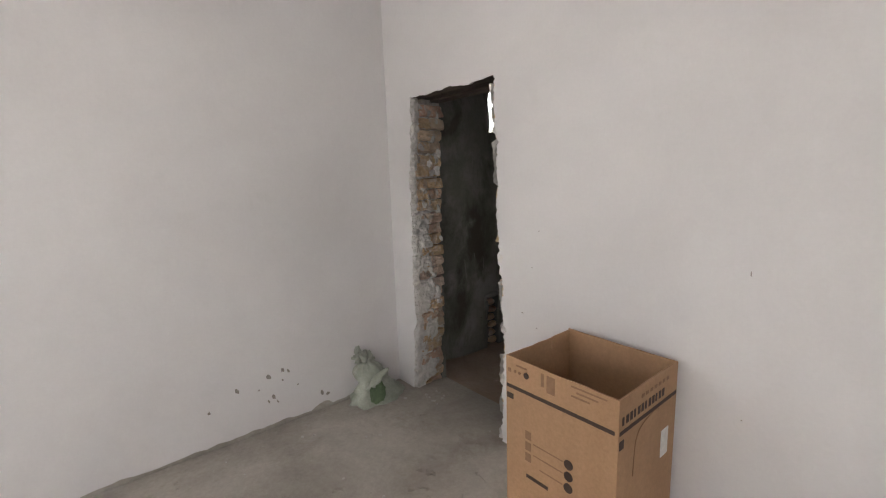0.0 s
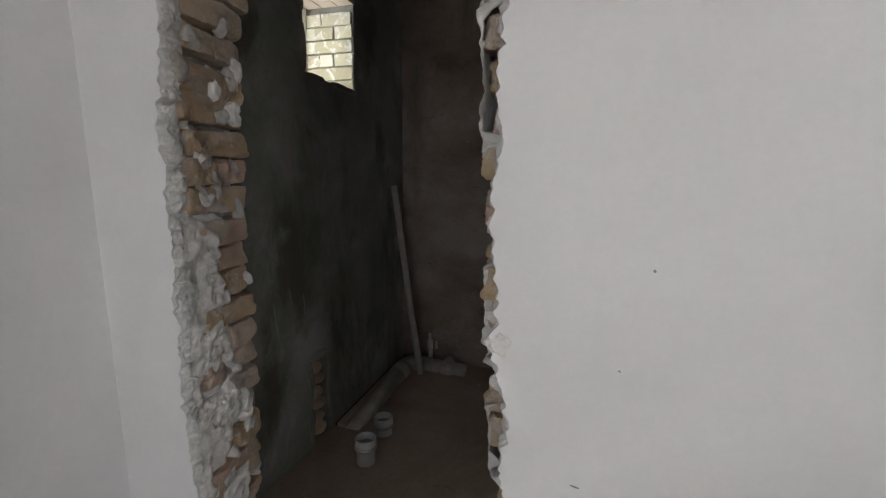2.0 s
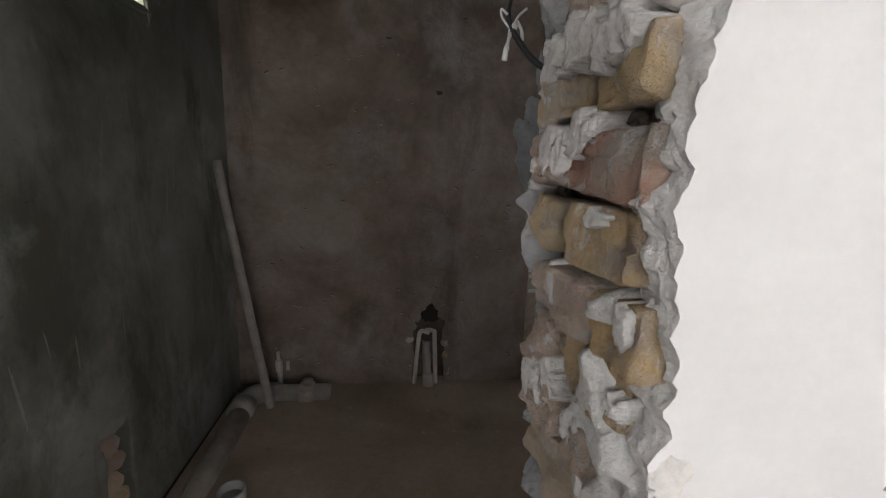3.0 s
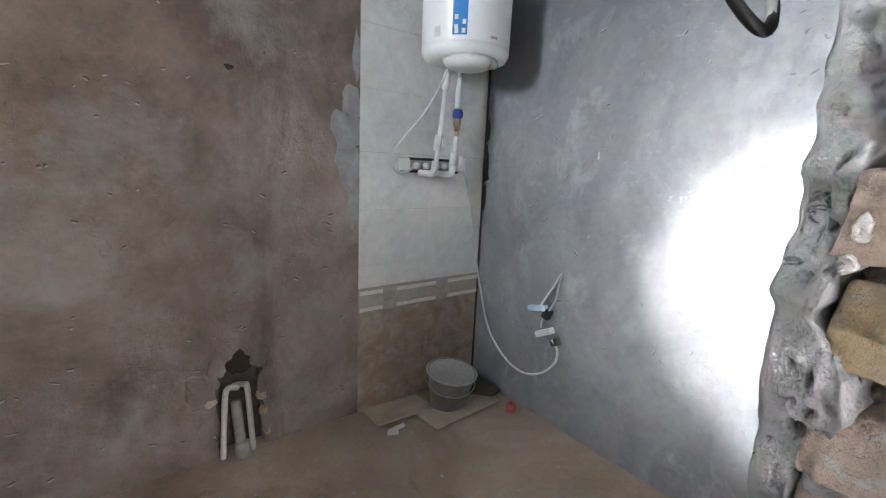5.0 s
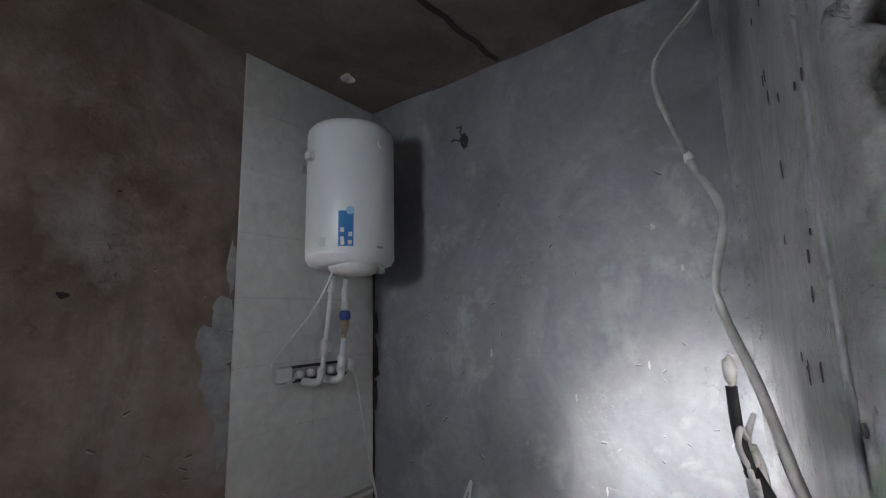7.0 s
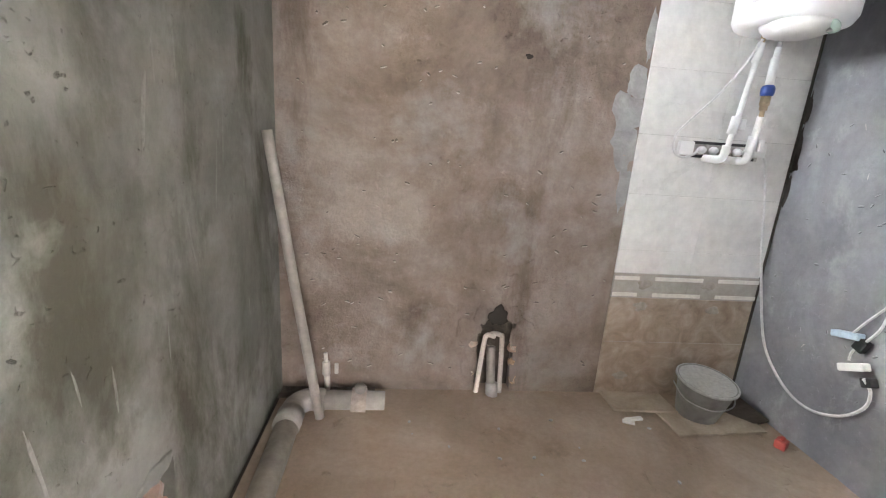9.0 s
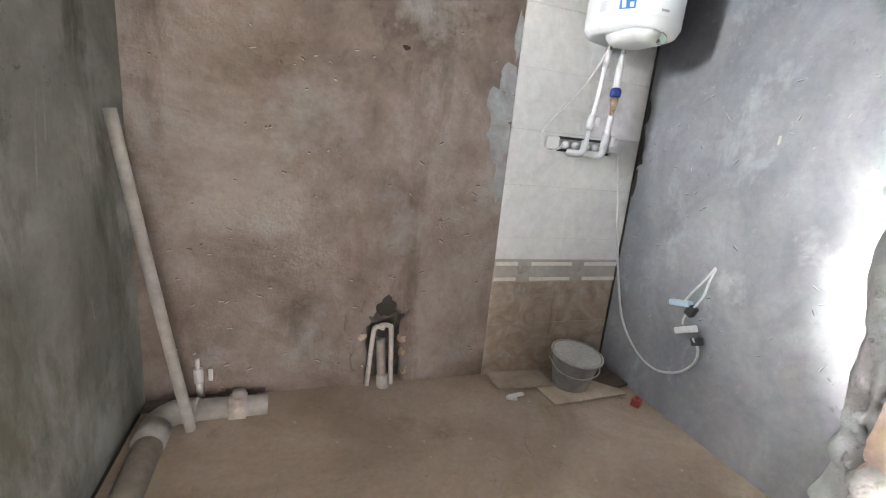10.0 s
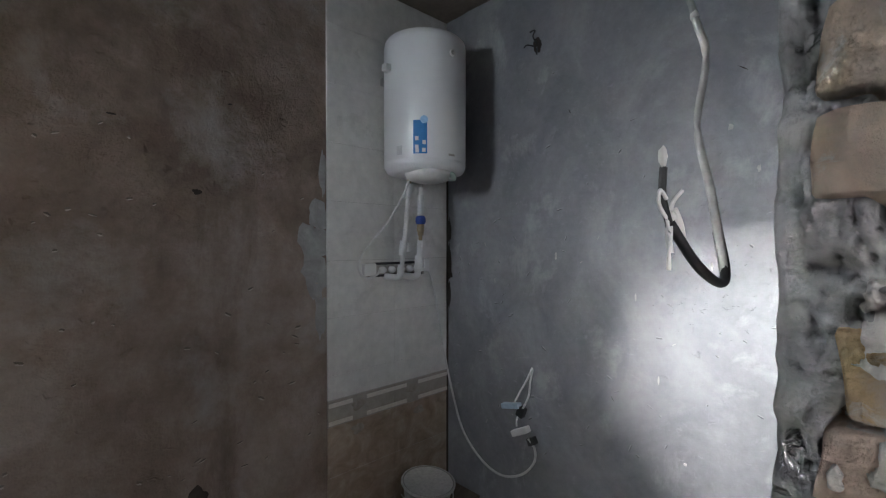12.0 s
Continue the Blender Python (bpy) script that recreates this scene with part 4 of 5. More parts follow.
single("wood_chip", cube(-0.03, 0.03, -0.012, 0.012, 0, 0.012, 0.002, pose(1.43, 1.985, ZB + 0.004, 0, 0, -20)), LABEL, "small pale chip of board on the floor", "debris", group="debris")
red = thing("red_cap", (2.126, 1.80, ZB), "small red plastic cap on the floor by the wall", "cap")
part("body", cube(-0.027, 0.027, -0.025, 0.025, 0, 0.045, 0.008, pose(2.126, 1.80, ZB + 0.003, 0, 0, 30)), RED, red)
part("spout", lathe([(0.012, 0), (0.012, 0.016), (0.005, 0.018)], (2.126, 1.80, ZB + 0.046), 12), RED, red, "", True)

sewer = thing("sewer_pipe", (-0.29, 2.08, ZB), "grey plastic sewer pipe half sunk in the floor along two walls", "pipe")
SW = plain("muddy_grey_plastic", (0.36, 0.32, 0.27), 0.6, 0.0, 0.25, 14.0, 0.08)
# dark brown colour standing for shade in gaps, recesses and dents
RECESS_DARK = mottled("recess_dark_brown", (0.09, 0.075, 0.062), (0.15, 0.125, 0.105), (0.24, 0.205, 0.175), 12.0, 50.0, 0.9, 0.8, 0.01)
part("run", tube([(-0.285, 1.25, -0.05), (-0.285, 1.5, -0.015), (-0.285, 1.93, 0.01)], 0.055, 20, False), SW, sewer, "", True)
part("collar", tube([(-0.285, 1.90, 0.02), (-0.285, 2.0, 0.02)], 0.0645, 22, False), PIPE_GREY, sewer, "pale grey collar", True)
part("elbow", tube([(-0.285, 1.97, 0.02), (-0.28, 2.06, 0.02), (-0.23, 2.115, 0.02), (-0.14, 2.12, 0.02)], 0.058, 20), PIPE_GREY, sewer, "", True)
part("run", tube([(-0.18, 2.12, 0.02), (0.16, 2.125, 0.012)], 0.05, 20, False), PIPE_GREY, sewer, "", True)
part("collar", tube([(-0.01, 2.122, 0.016), (0.065, 2.123, 0.014)], 0.064, 22, False), plain("muddy_collar", (0.40, 0.335, 0.29), 0.7, 0.0, 0.3, 25.0, 0.2), sewer, "mud-smeared collar", True)
part("stub", tube([(0.03, 2.122, 0.05), (0.035, 2.12, 0.10)], 0.03, 16, False), PIPE_GREY, sewer, "", True)
# dark sheets painted where the gap behind the pipe lies in shade
part("trench", cube(XL + 0.004, 0.10, 2.16, YF - 0.004, ZB - 0.01, ZB + 0.014, 0.003), RECESS_DARK, sewer, "dark sheet painted for the shaded gap behind the pipe")
part("trench", cube(XL + 0.016, -0.330, 1.25, 2.16, ZB - 0.01, ZB + 0.020, 0.008), SCREED, sewer, "mortar along the pipe")
part("trench", cube(XL + 0.003, XL + 0.016, 1.25, 2.16, ZB - 0.01, ZB + 0.016, 0.002), GAP_SHADE, sewer, "dark sheet painted for the shaded gap behind the pipe")
single("leaning_pipe", tube([(-0.15, 2.005, ZB + 0.012), (-0.263, 2.03, 0.66), (-0.374, 2.06, 1.345)], 0.0225, 16, True), PIPE_GREY, "thin grey plastic pipe leaning in the corner", "pipe", True)
tap = thing("wall_valve", (-0.155, YF, 0.0), "white plastic valve on a short pipe by the wall", "valve")
part("tube", tube([(-0.155, 2.25, -0.01), (-0.16, 2.252, 0.13)], 0.016, 12, False), DUSTY_VALVE, tap, "", True)
part("body", tube([(-0.16, 2.25, 0.09), (-0.162, 2.25, 0.16)], 0.022, 12, False), DUSTY_VALVE, tap, "", True)
part("nipple", tube([(-0.162, 2.25, 0.155), (-0.165, 2.25, 0.215)], 0.011, 10, False), DUSTY_VALVE, tap, "", True)
part("lever", cube(-0.115, -0.095, 2.225, 2.24, 0.105, 0.165, 0.004), DUSTY_VALVE, tap)

for k, (x, y, h) in enumerate(((-0.078, 1.02, 0.135), (-0.10, 1.275, 0.10))):
    stub = thing("floor_pipe", (x, y, ZB), "open grey plastic pipe end standing in the floor", "pipe", "floor pipes")
    part("tube", lathe([(0.047, -0.05), (0.047, h - 0.05), (0.053, h - 0.045), (0.053, h - 0.004), (0.050, h), (0.046, h - 0.003), (0.046, 0.0), (0.001, -0.002)], (x, y, ZB), 28), plain("pale_pipe_end", (0.45, 0.45, 0.44), 0.5, 0.0, 0.15), stub, "", True)
    part("collar", lathe([(0.053, h - 0.06), (0.057, h - 0.055), (0.057, h - 0.045), (0.053, h - 0.04)], (x, y, ZB), 28), PIPE_GREY, stub, "", True)

# chase with pipes in the brown wall
chase = thing("pipe_chase", (0.75, YF, 0.0), "broken-out chase in the wall with two white pipes and a drain", "pipe")
part("back", cube(QX0 + 0.02, QX1 - 0.02, YF + 0.074, YF + 0.082, ZB, QZ1 - 0.04), RECESS_DARK, chase, "dark rubble back")
for k, (x, z, w, h) in enumerate(((0.60, 0.36, 0.13, 0.14), (0.615, 0.15, 0.10, 0.18), (0.90, 0.33, 0.12, 0.20), (0.905, 0.12, 0.11, 0.18), (0.66, 0.44, 0.08, 0.12), (0.85, 0.45, 0.08, 0.11))):
    part("ragged_edge", splash((x, YF - 0.001, z), (1, 0, 0), (0, 0, 1), (0, -1, 0), w, h, 0.005, k + 50.0), BROWN_CEMENT, chase, "ragged broken render")
# flat dark patch on solid wall in place of a shaded hole
part("hole", splash((0.752, YF - 0.001, 0.445), (1, 0, 0), (0, 0, 1), (0, -1, 0), 0.115, 0.105, 0.002, 61.0), GAP_SHADE, chase, "dark patch painted for the shaded hole above the pipes")
for pts in ([(0.664, 2.262, -0.02), (0.685, 2.262, 0.28), (0.70, 2.262, 0.335), (0.735, 2.275, 0.325), (0.745, 2.30, 0.31)], [(0.80, 2.262, -0.02), (0.785, 2.262, 0.30), (0.775, 2.265, 0.335), (0.745, 2.285, 0.335), (0.735, 2.31, 0.32)]):
    part("water_tube", tube(pts, 0.0135, 12), plain("cream_plastic", (0.62, 0.585, 0.54), 0.5, 0.0, 0.15), chase, "dusty white pipe", True)
part("drain", tube([(0.75, 2.25, -0.06), (0.745, 2.265, 0.05), (0.735, 2.295, 0.25)], 0.025, 16), PIPE_GREY, chase, "grey drain pipe", True)
part("drain_mouth", tube([(0.752, 2.235, -0.03), (0.748, 2.25, 0.05)], 0.034, 16, False), DUSTY_PLASTIC, chase, "", True)
for x, z, sx, sz in ((0.625, 0.27, 0.05, 0.045), (0.86, 0.25, 0.055, 0.05), (0.865, 0.16, 0.045, 0.05), (0.88, 0.06, 0.04, 0.07), (0.635, 0.10, 0.03, 0.05)):
    part("brick", lump((x, YF + 0.012, z), (sx * 0.62, 0.02, sz * 0.62), x * 9 + z, 2, 0.3), BRICK, chase, "exposed broken brick", True)

# chase in the greenish wall
chase2 = thing("wall_chase", (XL, 1.125, 0.0), "narrow broken-out chase in the greenish wall showing bricks", "chase")
for k in range(6):
    z = 0.035 + k * 0.073
    part("brick", lump((XL - 0.025, 1.125 + 0.01 * (-1) ** k, z), (0.03, 0.055, 0.032), k + 4.0, 2, 0.25), BRICK, chase2, "", True)
for k, (y, z, w, h) in enumerate(((1.04, 0.36, 0.05, 0.2), (1.21, 0.30, 0.05, 0.25), (1.125, 0.475, 0.15, 0.05), (1.03, 0.12, 0.06, 0.18), (1.21, 0.08, 0.05, 0.15))):
    part("ragged_edge", splash((XL, y, z), (0, 1, 0), (0, 0, 1), (1, 0, 0), w, h, 0.008, k + 70.0), GREEN_CEMENT, chase2, "ragged broken render")

# white pipe and strip in the corner by the opening
corner = thing("corner_pipe", (2.18, 0.41, ZB), "white plastic pipe with a tee standing in the corner", "pipe")
part("tube", tube([(2.195, 0.395, ZB - 0.01), (2.195, 0.392, 0.95)], 0.016, 12, False), PLASTIC, corner, "", True)
part("tee", tube([(2.195, 0.392, 0.88), (2.195, 0.392, 0.99)], 0.022, 12, False), PLASTIC, corner, "", True)
for z in (0.91, 0.965):
    part("nozzle", tube([(2.195, 0.392, z), (2.195, 0.445, z)], 0.017, 12, False), PLASTIC, corner, "", True)
single("leaning_strip", tube([(2.19, 0.615, ZB), (2.2, 0.40, 0.64)], 0.010, 8, False), PLASTIC, "thin white plastic strip leaning in the corner", "strip", True)

# grey cable hanging behind the opening's edge
loose = thing("hanging_cable", (0.79, 0.38, 1.5), "grey cable hanging by the opening with taped bare ends", "cable")
part("sheath", tube([(0.98, 0.372, 2.40), (0.92, 0.375, 2.15), (0.872, 0.380, 2.03), (0.870, 0.378, 1.995), (0.868, 0.430, 1.930), (0.850, 0.403, 1.812), (0.803, 0.378, 1.745), (0.82, 0.391, 1.675), (0.785, 0.368, 1.60), (0.752, 0.346, 1.515)], 0.0042, 10, flat=0.7), CABLE_GREY, loose, "", True)
part("tape", tube([(0.770, 0.357, 1.555), (0.753, 0.346, 1.515), (0.738, 0.348, 1.507), (0.715, 0.360, 1.525), (0.690, 0.374, 1.562)], 0.0046, 10), BLACK, loose, "black taped bend", True)
part("sheath", tube([(0.690, 0.374, 1.560), (0.684, 0.378, 1.585), (0.688, 0.379, 1.612)], 0.0034, 8), BLACK, loose, "black core", True)
for pts in ([(0.690, 0.374, 1.562), (0.676, 0.378, 1.578), (0.673, 0.376, 1.59), (0.682, 0.374, 1.583)], [(0.690, 0.374, 1.562), (0.697, 0.374, 1.58), (0.709, 0.37, 1.592)], [(0.688, 0.376, 1.57), (0.684, 0.372, 1.55), (0.685, 0.370, 1.535)]):
    part("core", tube(pts, 0.0018, 6), CABLE_WHITE, loose, "white bare core", True)
for c, s in (((0.687, 0.379, 1.622), (0.004, 0.004, 0.010)), ((0.693, 0.373, 1.568), (0.005, 0.004, 0.005)), ((0.851, 0.404, 1.815), (0.005, 0.005, 0.007))):
    part("tape_end", lump(c, s, 3.0, 2, 0.3), LABEL, loose, "scrap of white tape", True)

for pts in ([(0.689, 0.374, 1.558), (0.683, 0.372, 1.540), (0.680, 0.371, 1.520)], [(0.697, 0.374, 1.575), (0.703, 0.371, 1.562), (0.704, 0.369, 1.548)]):
    part("tape_end", tube(pts, 0.0042, 8, flat=0.35), LABEL, loose, "scrap of white tape", True)

# dark marks painted for shaded pits, and a ridge, in the render beside the opening
random.seed(21)
for k in range(44):
    x, z = random.uniform(0.76, 1.25), random.uniform(0.9, 2.3)
    part("pit", splash((x, back_y(x) + 0.003, z), (1, 0, 0), (0, 0, 1), (0, 1, 0), random.uniform(0.006, 0.022), random.uniform(0.006, 0.03), 0.0012, k + 400.0, 10), GAP_SHADE, wall_mid)
part("ridge", tube([(0.825, 0.306, 2.15), (0.83, 0.307, 1.96), (0.842, 0.307, 1.85), (0.862, 0.308, 1.73), (0.85, 0.308, 1.6), (0.86, 0.308, 1.5)], 0.004, 6), GREY_CEMENT, wall_mid, "thin plaster ridge over a buried wire", True)

# ceiling joint and plaster dab
bm = bmesh.new()
pts = [(1.35 + i * 0.035, 1.385 - i * 0.002 + 0.012 * wob(i * 0.3, 1.0, 2.0), HC - 0.004) for i in range(25)]
add_tube(bm, [Vector(p) for p in pts], 0.014, 8, 0.5)
single("ceiling_joint", bm, GAP_SHADE, "dark open joint in the brown ceiling", "ceiling joint", True, kind="structure")
tagged(single("plaster_dab", splash((1.83, 2.07, HC), (1, 0, 0), (0, 1, 0), (0, 0, -1), 0.085, 0.07, 0.012, 3.3), CRUMB, "pale plaster dab on the brown ceiling", "plaster dab"), kind="structure")

# spots and streaks on the washroom walls
for k, (y, z, w, h) in enumerate(((0.693, 1.989, 0.018, 0.022), (0.843, 0.627, 0.014, 0.014), (0.60, 1.82, 0.012, 0.03), (1.458, 1.476, 0.012, 0.045), (1.05, 1.3, 0.007, 0.04), (0.95, 0.95, 0.007, 0.04), (0.75, 1.45, 0.008, 0.03))):
    part("plaster_speck", splash((XR, y, z), (0, 1, 0), (0, 0, 1), (-1, 0, 0), w, h, 0.002, k + 90.0), CRUMB, wall_wash_east)
for k, (y, z, w, h, a) in enumerate(((1.222, 1.37, 0.016, 0.22, -13), (1.012, 0.78, 0.008, 0.11, 0), (1.40, 1.02, 0.009, 0.20, 12), (1.6, 1.2, 0.009, 0.2, -9))):
    c, s = math.cos(radians(a)), math.sin(radians(a))
    part("plaster_streak", splash((XL, y, z), (0, c, s), (0, -s, c), (1, 0, 0), w, h, 0.0015, k + 100.0), PALE_STREAK, wall_wash_west)
# flat dark patch for the shade in a small hole
part("knob_hole", splash((0.771, YF, 1.76), (1, 0, 0), (0, 0, 1), (0, -1, 0), 0.035, 0.025, 0.002, 111.0), GAP_SHADE, wall_far)
for k, (x, z, w, h) in enumerate(((0.43, 1.70, 0.03, 0.022), (0.30, 1.71, 0.025, 0.02), (0.55, 1.35, 0.05, 0.008), (0.9, 1.0, 0.06, 0.008), (1.05, 1.25, 0.04, 0.008), (0.1, 1.5, 0.01, 0.06), (0.7, 0.95, 0.04, 0.007), (1.15, 0.75, 0.03, 0.008))):
    part("trowel_mark", splash((x, YF, z), (1, 0, 0.15), (0, 0, 1), (0, -1, 0), w, h, 0.003, k + 120.0), BROWN_CEMENT, wall_far)

random.seed(31)
for k in range(22):
    x, z = random.uniform(-0.2, 1.3), random.uniform(0.55, 2.4)
    part("trowel_mark", splash((x, YF, z), (1, 0, random.uniform(-0.6, 0.6)), (0, 0, 1), (0, -1, 0), random.uniform(0.012, 0.04), random.uniform(0.004, 0.010), 0.0035, k + 500.0, 10), GAP_SHADE if k % 7 == 0 else BROWN_CEMENT, wall_far)
for k in range(9):
    y, z, a = random.uniform(0.6, 2.1), random.uniform(0.6, 1.9), radians(random.uniform(-12, 12))
    part("plaster_streak", splash((XL, y, z), (0, math.cos(a), math.sin(a)), (0, -math.sin(a), math.cos(a)), (1, 0, 0), random.uniform(0.004, 0.010), random.uniform(0.06, 0.2), 0.0006, k + 560.0, 16), PALE_STREAK, wall_wash_west)
for k in range(24):
    y, z, a = random.uniform(0.5, 2.2), random.uniform(0.4, 2.5), radians(random.uniform(-60, 60))
    part("scratch", splash((XR, y, z), (0, math.cos(a), math.sin(a)), (0, -math.sin(a), math.cos(a)), (-1, 0, 0), random.uniform(0.003, 0.006), random.uniform(0.012, 0.04), 0.001, k + 600.0, 10), GAP_SHADE if k % 8 == 0 else GREY_CEMENT if k % 2 else CRUMB, wall_wash_east)

# trowel dents in the brown render, shade and lit lip painted as flat marks
random.seed(44)
BROWN_LIP_LIGHT = mottled("brown_lip_highlight", (0.36, 0.30, 0.26), (0.44, 0.38, 0.34), (0.52, 0.46, 0.42), 20.0, 80.0, 0.85, 0.4, 0.004)
for k in range(90):
    x, z = random.uniform(-0.3, 1.33), 0.12 + 1.9 * random.random() ** 1.2
    a = random.uniform(-0.7, 0.7)
    w, h = random.uniform(0.010, 0.034), random.uniform(0.004, 0.010)
    part("dent", splash((x, YF, z), (1, 0, a), (-a, 0, 1), (0, -1, 0), w, h, 0.0012, k + 820.0, 12), RECESS_DARK, wall_far)
    part("chip", splash((x + a * 0.004, YF, z - h * 0.75), (1, 0, a), (-a, 0, 1), (0, -1, 0), w * 0.9, h * 0.7, 0.003, k + 930.0, 12), BROWN_LIP_LIGHT, wall_far)

# dents and trowel marks in the smooth grey wall, with painted shade and highlight
DENT_SHADE = plain("grey_dent_shade", (0.10, 0.10, 0.108), 0.7, 0.0, 0.25)
GREY_LIP_LIGHT = plain("grey_lip_highlight", (0.345, 0.348, 0.362), 0.5, 0.0, 0.15)
for k in range(80):
    y, z, a = random.uniform(0.42, 2.2), random.gauss(1.25, 0.5), radians(random.uniform(-70, 70))
    if not 0.1 < z < 2.6:
        continue
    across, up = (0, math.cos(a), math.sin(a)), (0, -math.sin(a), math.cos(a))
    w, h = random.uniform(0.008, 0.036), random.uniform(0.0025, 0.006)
    part("dent", splash((XR, y, z), across, up, (-1, 0, 0), w, h, 0.001, k + 1100.0, 12), DENT_SHADE, wall_wash_east)
    part("chip", splash((XR, y + up[1] * h, z + up[2] * h), across, up, (-1, 0, 0), w * 0.9, h * 0.8, 0.003, k + 1300.0, 12), GREY_LIP_LIGHT, wall_wash_east)

# ---- white room: cardboard box ----
BX0, BX1, BY0, BY1, BZ = 1.205, 1.665, -0.455, -0.045, 0.867
carton = thing("cardboard_box", ((BX0 + BX1) / 2, (BY0 + BY1) / 2, ZM), "tall open brown cardboard box with dark printed bands", "box")


def panel(name, x0, x1, y0, y1, top0, top1, along, mat=CARD):
    """A card wall whose top edge runs a little uneven."""
    bm = bmesh.new()
    n = 14
    cols = []
    for i in range(n + 1):
        t = i / n
        z = top0 + (top1 - top0) * t + 0.004 * wob(t * 3, x0, y0, s=1.5)
        pts = [(x0 + (x1 - x0) * t, y0), (x0 + (x1 - x0) * t, y1)] if along == "x" else [(x0, y0 + (y1 - y0) * t), (x1, y0 + (y1 - y0) * t)]
        cols.append([bm.verts.new((pts[0][0], pts[0][1], ZM + 0.003)), bm.verts.new((pts[1][0], pts[1][1], ZM + 0.003)), bm.verts.new((pts[1][0], pts[1][1], z)), bm.verts.new((pts[0][0], pts[0][1], z))])
    for a, b in zip(cols, cols[1:]):
        for k in range(4):
            bm.faces.new((a[k], b[k], b[(k + 1) % 4], a[(k + 1) % 4]))
    bm.faces.new(cols[0])
    bm.faces.new(cols[-1])
    return part(name, bm, mat, carton)


south = panel("panel", BX0, BX1, BY0, BY0 + 0.006, BZ, BZ - 0.004, "x")
north = panel("panel", BX0, BX1, BY1 - 0.006, BY1, BZ + 0.002, BZ - 0.004, "x")
west = panel("panel", BX0, BX0 + 0.006, BY0 + 0.006, BY1 - 0.135, BZ, BZ - 0.005, "y")
part("panel", cube(BX0, BX0 + 0.006, BY1 - 0.128, BY1 - 0.006, ZM + 0.003, BZ - 0.003), CARD, carton)
part("panel", cube(BX0, BX0 + 0.006, BY1 - 0.135, BY1 - 0.128, ZM + 0.003, BZ - 0.055), CARD, carton)
east = panel("panel", BX1 - 0.006, BX1, BY0 + 0.006, BY1 - 0.006, BZ - 0.004, BZ, "y")
part("bottom", cube(BX0 + 0.006, BX1 - 0.006, BY0 + 0.006, BY1 - 0.006, ZM + 0.004, ZM + 0.012), CARD_IN, carton)


def print_s(x0, x1, z0, z1, mat=INK):
    return part("print", cube(x0, x1, BY0 - 0.0012, BY0 + 0.001, z0, z1), mat, south)


def print_e(y0, y1, z0, z1, mat=INK):
    return part("print", cube(BX1 - 0.001, BX1 + 0.0012, y0, y1, z0, z1), mat, east)


print_s(BX0 + 0.002, BX1 - 0.012, 0.742, 0.756)
print_e(BY0 + 0.006, BY1 - 0.004, 0.742, 0.756)
print_s(BX0 + 0.004, BX0 + 0.036, 0.698, 0.720)
print_e(BY0 + 0.006, BY0 + 0.034, 0.692, 0.722)
print_s(BX0 + 0.010, BX0 + 0.024, 0.806, 0.822, INK_FAINT)
for x in (0.045, 0.066):
    part("print", lathe([(0.006, -0.001), (0.006, 0.001), (0.001, 0.001)], (BX0 + x, BY0 - 0.0006, 0.815), 14, Matrix.Rotation(radians(90), 4, "X")), INK_FAINT, south)
part("print", lathe([(0.012, -0.001), (0.012, 0.001), (0.001, 0.001)], (BX0 + 0.098, BY0 - 0.0006, 0.815), 18, Matrix.Rotation(radians(90), 4, "X")), INK, south)
print_s(BX0 + 0.05, BX0 + 0.10, 0.838, 0.844, INK_FAINT)
print_s(BX0 + 0.165, BX0 + 0.178, 0.80, 0.85, INK_FAINT)
print_s(BX0 + 0.19, BX0 + 0.225, 0.785, 0.85, INK_FAINT)
for k in range(3):
    print_s(BX0 + 0.29 + 0.02 * (k % 2), BX0 + 0.42 - 0.03 * k, 0.845 - 0.017 * k, 0.851 - 0.017 * k, INK_FAINT)
for k in range(3):
    z = 0.575 - k * 0.045
    print_s(BX0 + 0.095, BX0 + 0.122, z - 0.012, z + 0.022, INK_FAINT)
    print_s(BX0 + 0.132 + 0.03 * (k == 2), BX0 + 0.262, z - 0.0205 - 0.0015, z - 0.0205 + 0.0025, INK_FAINT)
    part("print", lathe([(0.018, -0.001), (0.018, 0.001), (0.001, 0.001)], (BX0 + 0.285, BY0 - 0.0006, z - 0.022), 18, Matrix.Rotation(radians(90), 4, "X")), INK, south)
print_s(BX0 + 0.10, BX0 + 0.20, 0.403, 0.417)
for k in range(12):
    y = BY0 + 0.02 + k * 0.0245
    print_e(y, y + (0.016 if k % 3 else 0.011), 0.772, 0.800)
for k in range(7):
    y = BY0 + 0.14 + k * 0.03
    print_e(y, y + 0.018, 0.822, 0.834, INK_FAINT)
part("label", cube(BX1, BX1 + 0.0015, BY1 - 0.11, BY1 - 0.055, 0.53, 0.635), LABEL, east, "white paper label")
part("handle_line", tube([(BX1 + 0.001, BY0 + 0.10, 0.56), (BX1 + 0.001, BY0 + 0.12, 0.70), (BX1 + 0.001, BY0 + 0.22, 0.74), (BX1 + 0.001, BY0 + 0.27, 0.735)], 0.0016, 6), INK_FAINT, east)

# crumpled sack against the west wall
sack = thing("plastic_sack", (-0.14, -0.27, ZM), "crumpled pale green plastic sack slumped against the white wall", "sack")
bm = bmesh.new()
ns, nh = 40, 22
rings = []
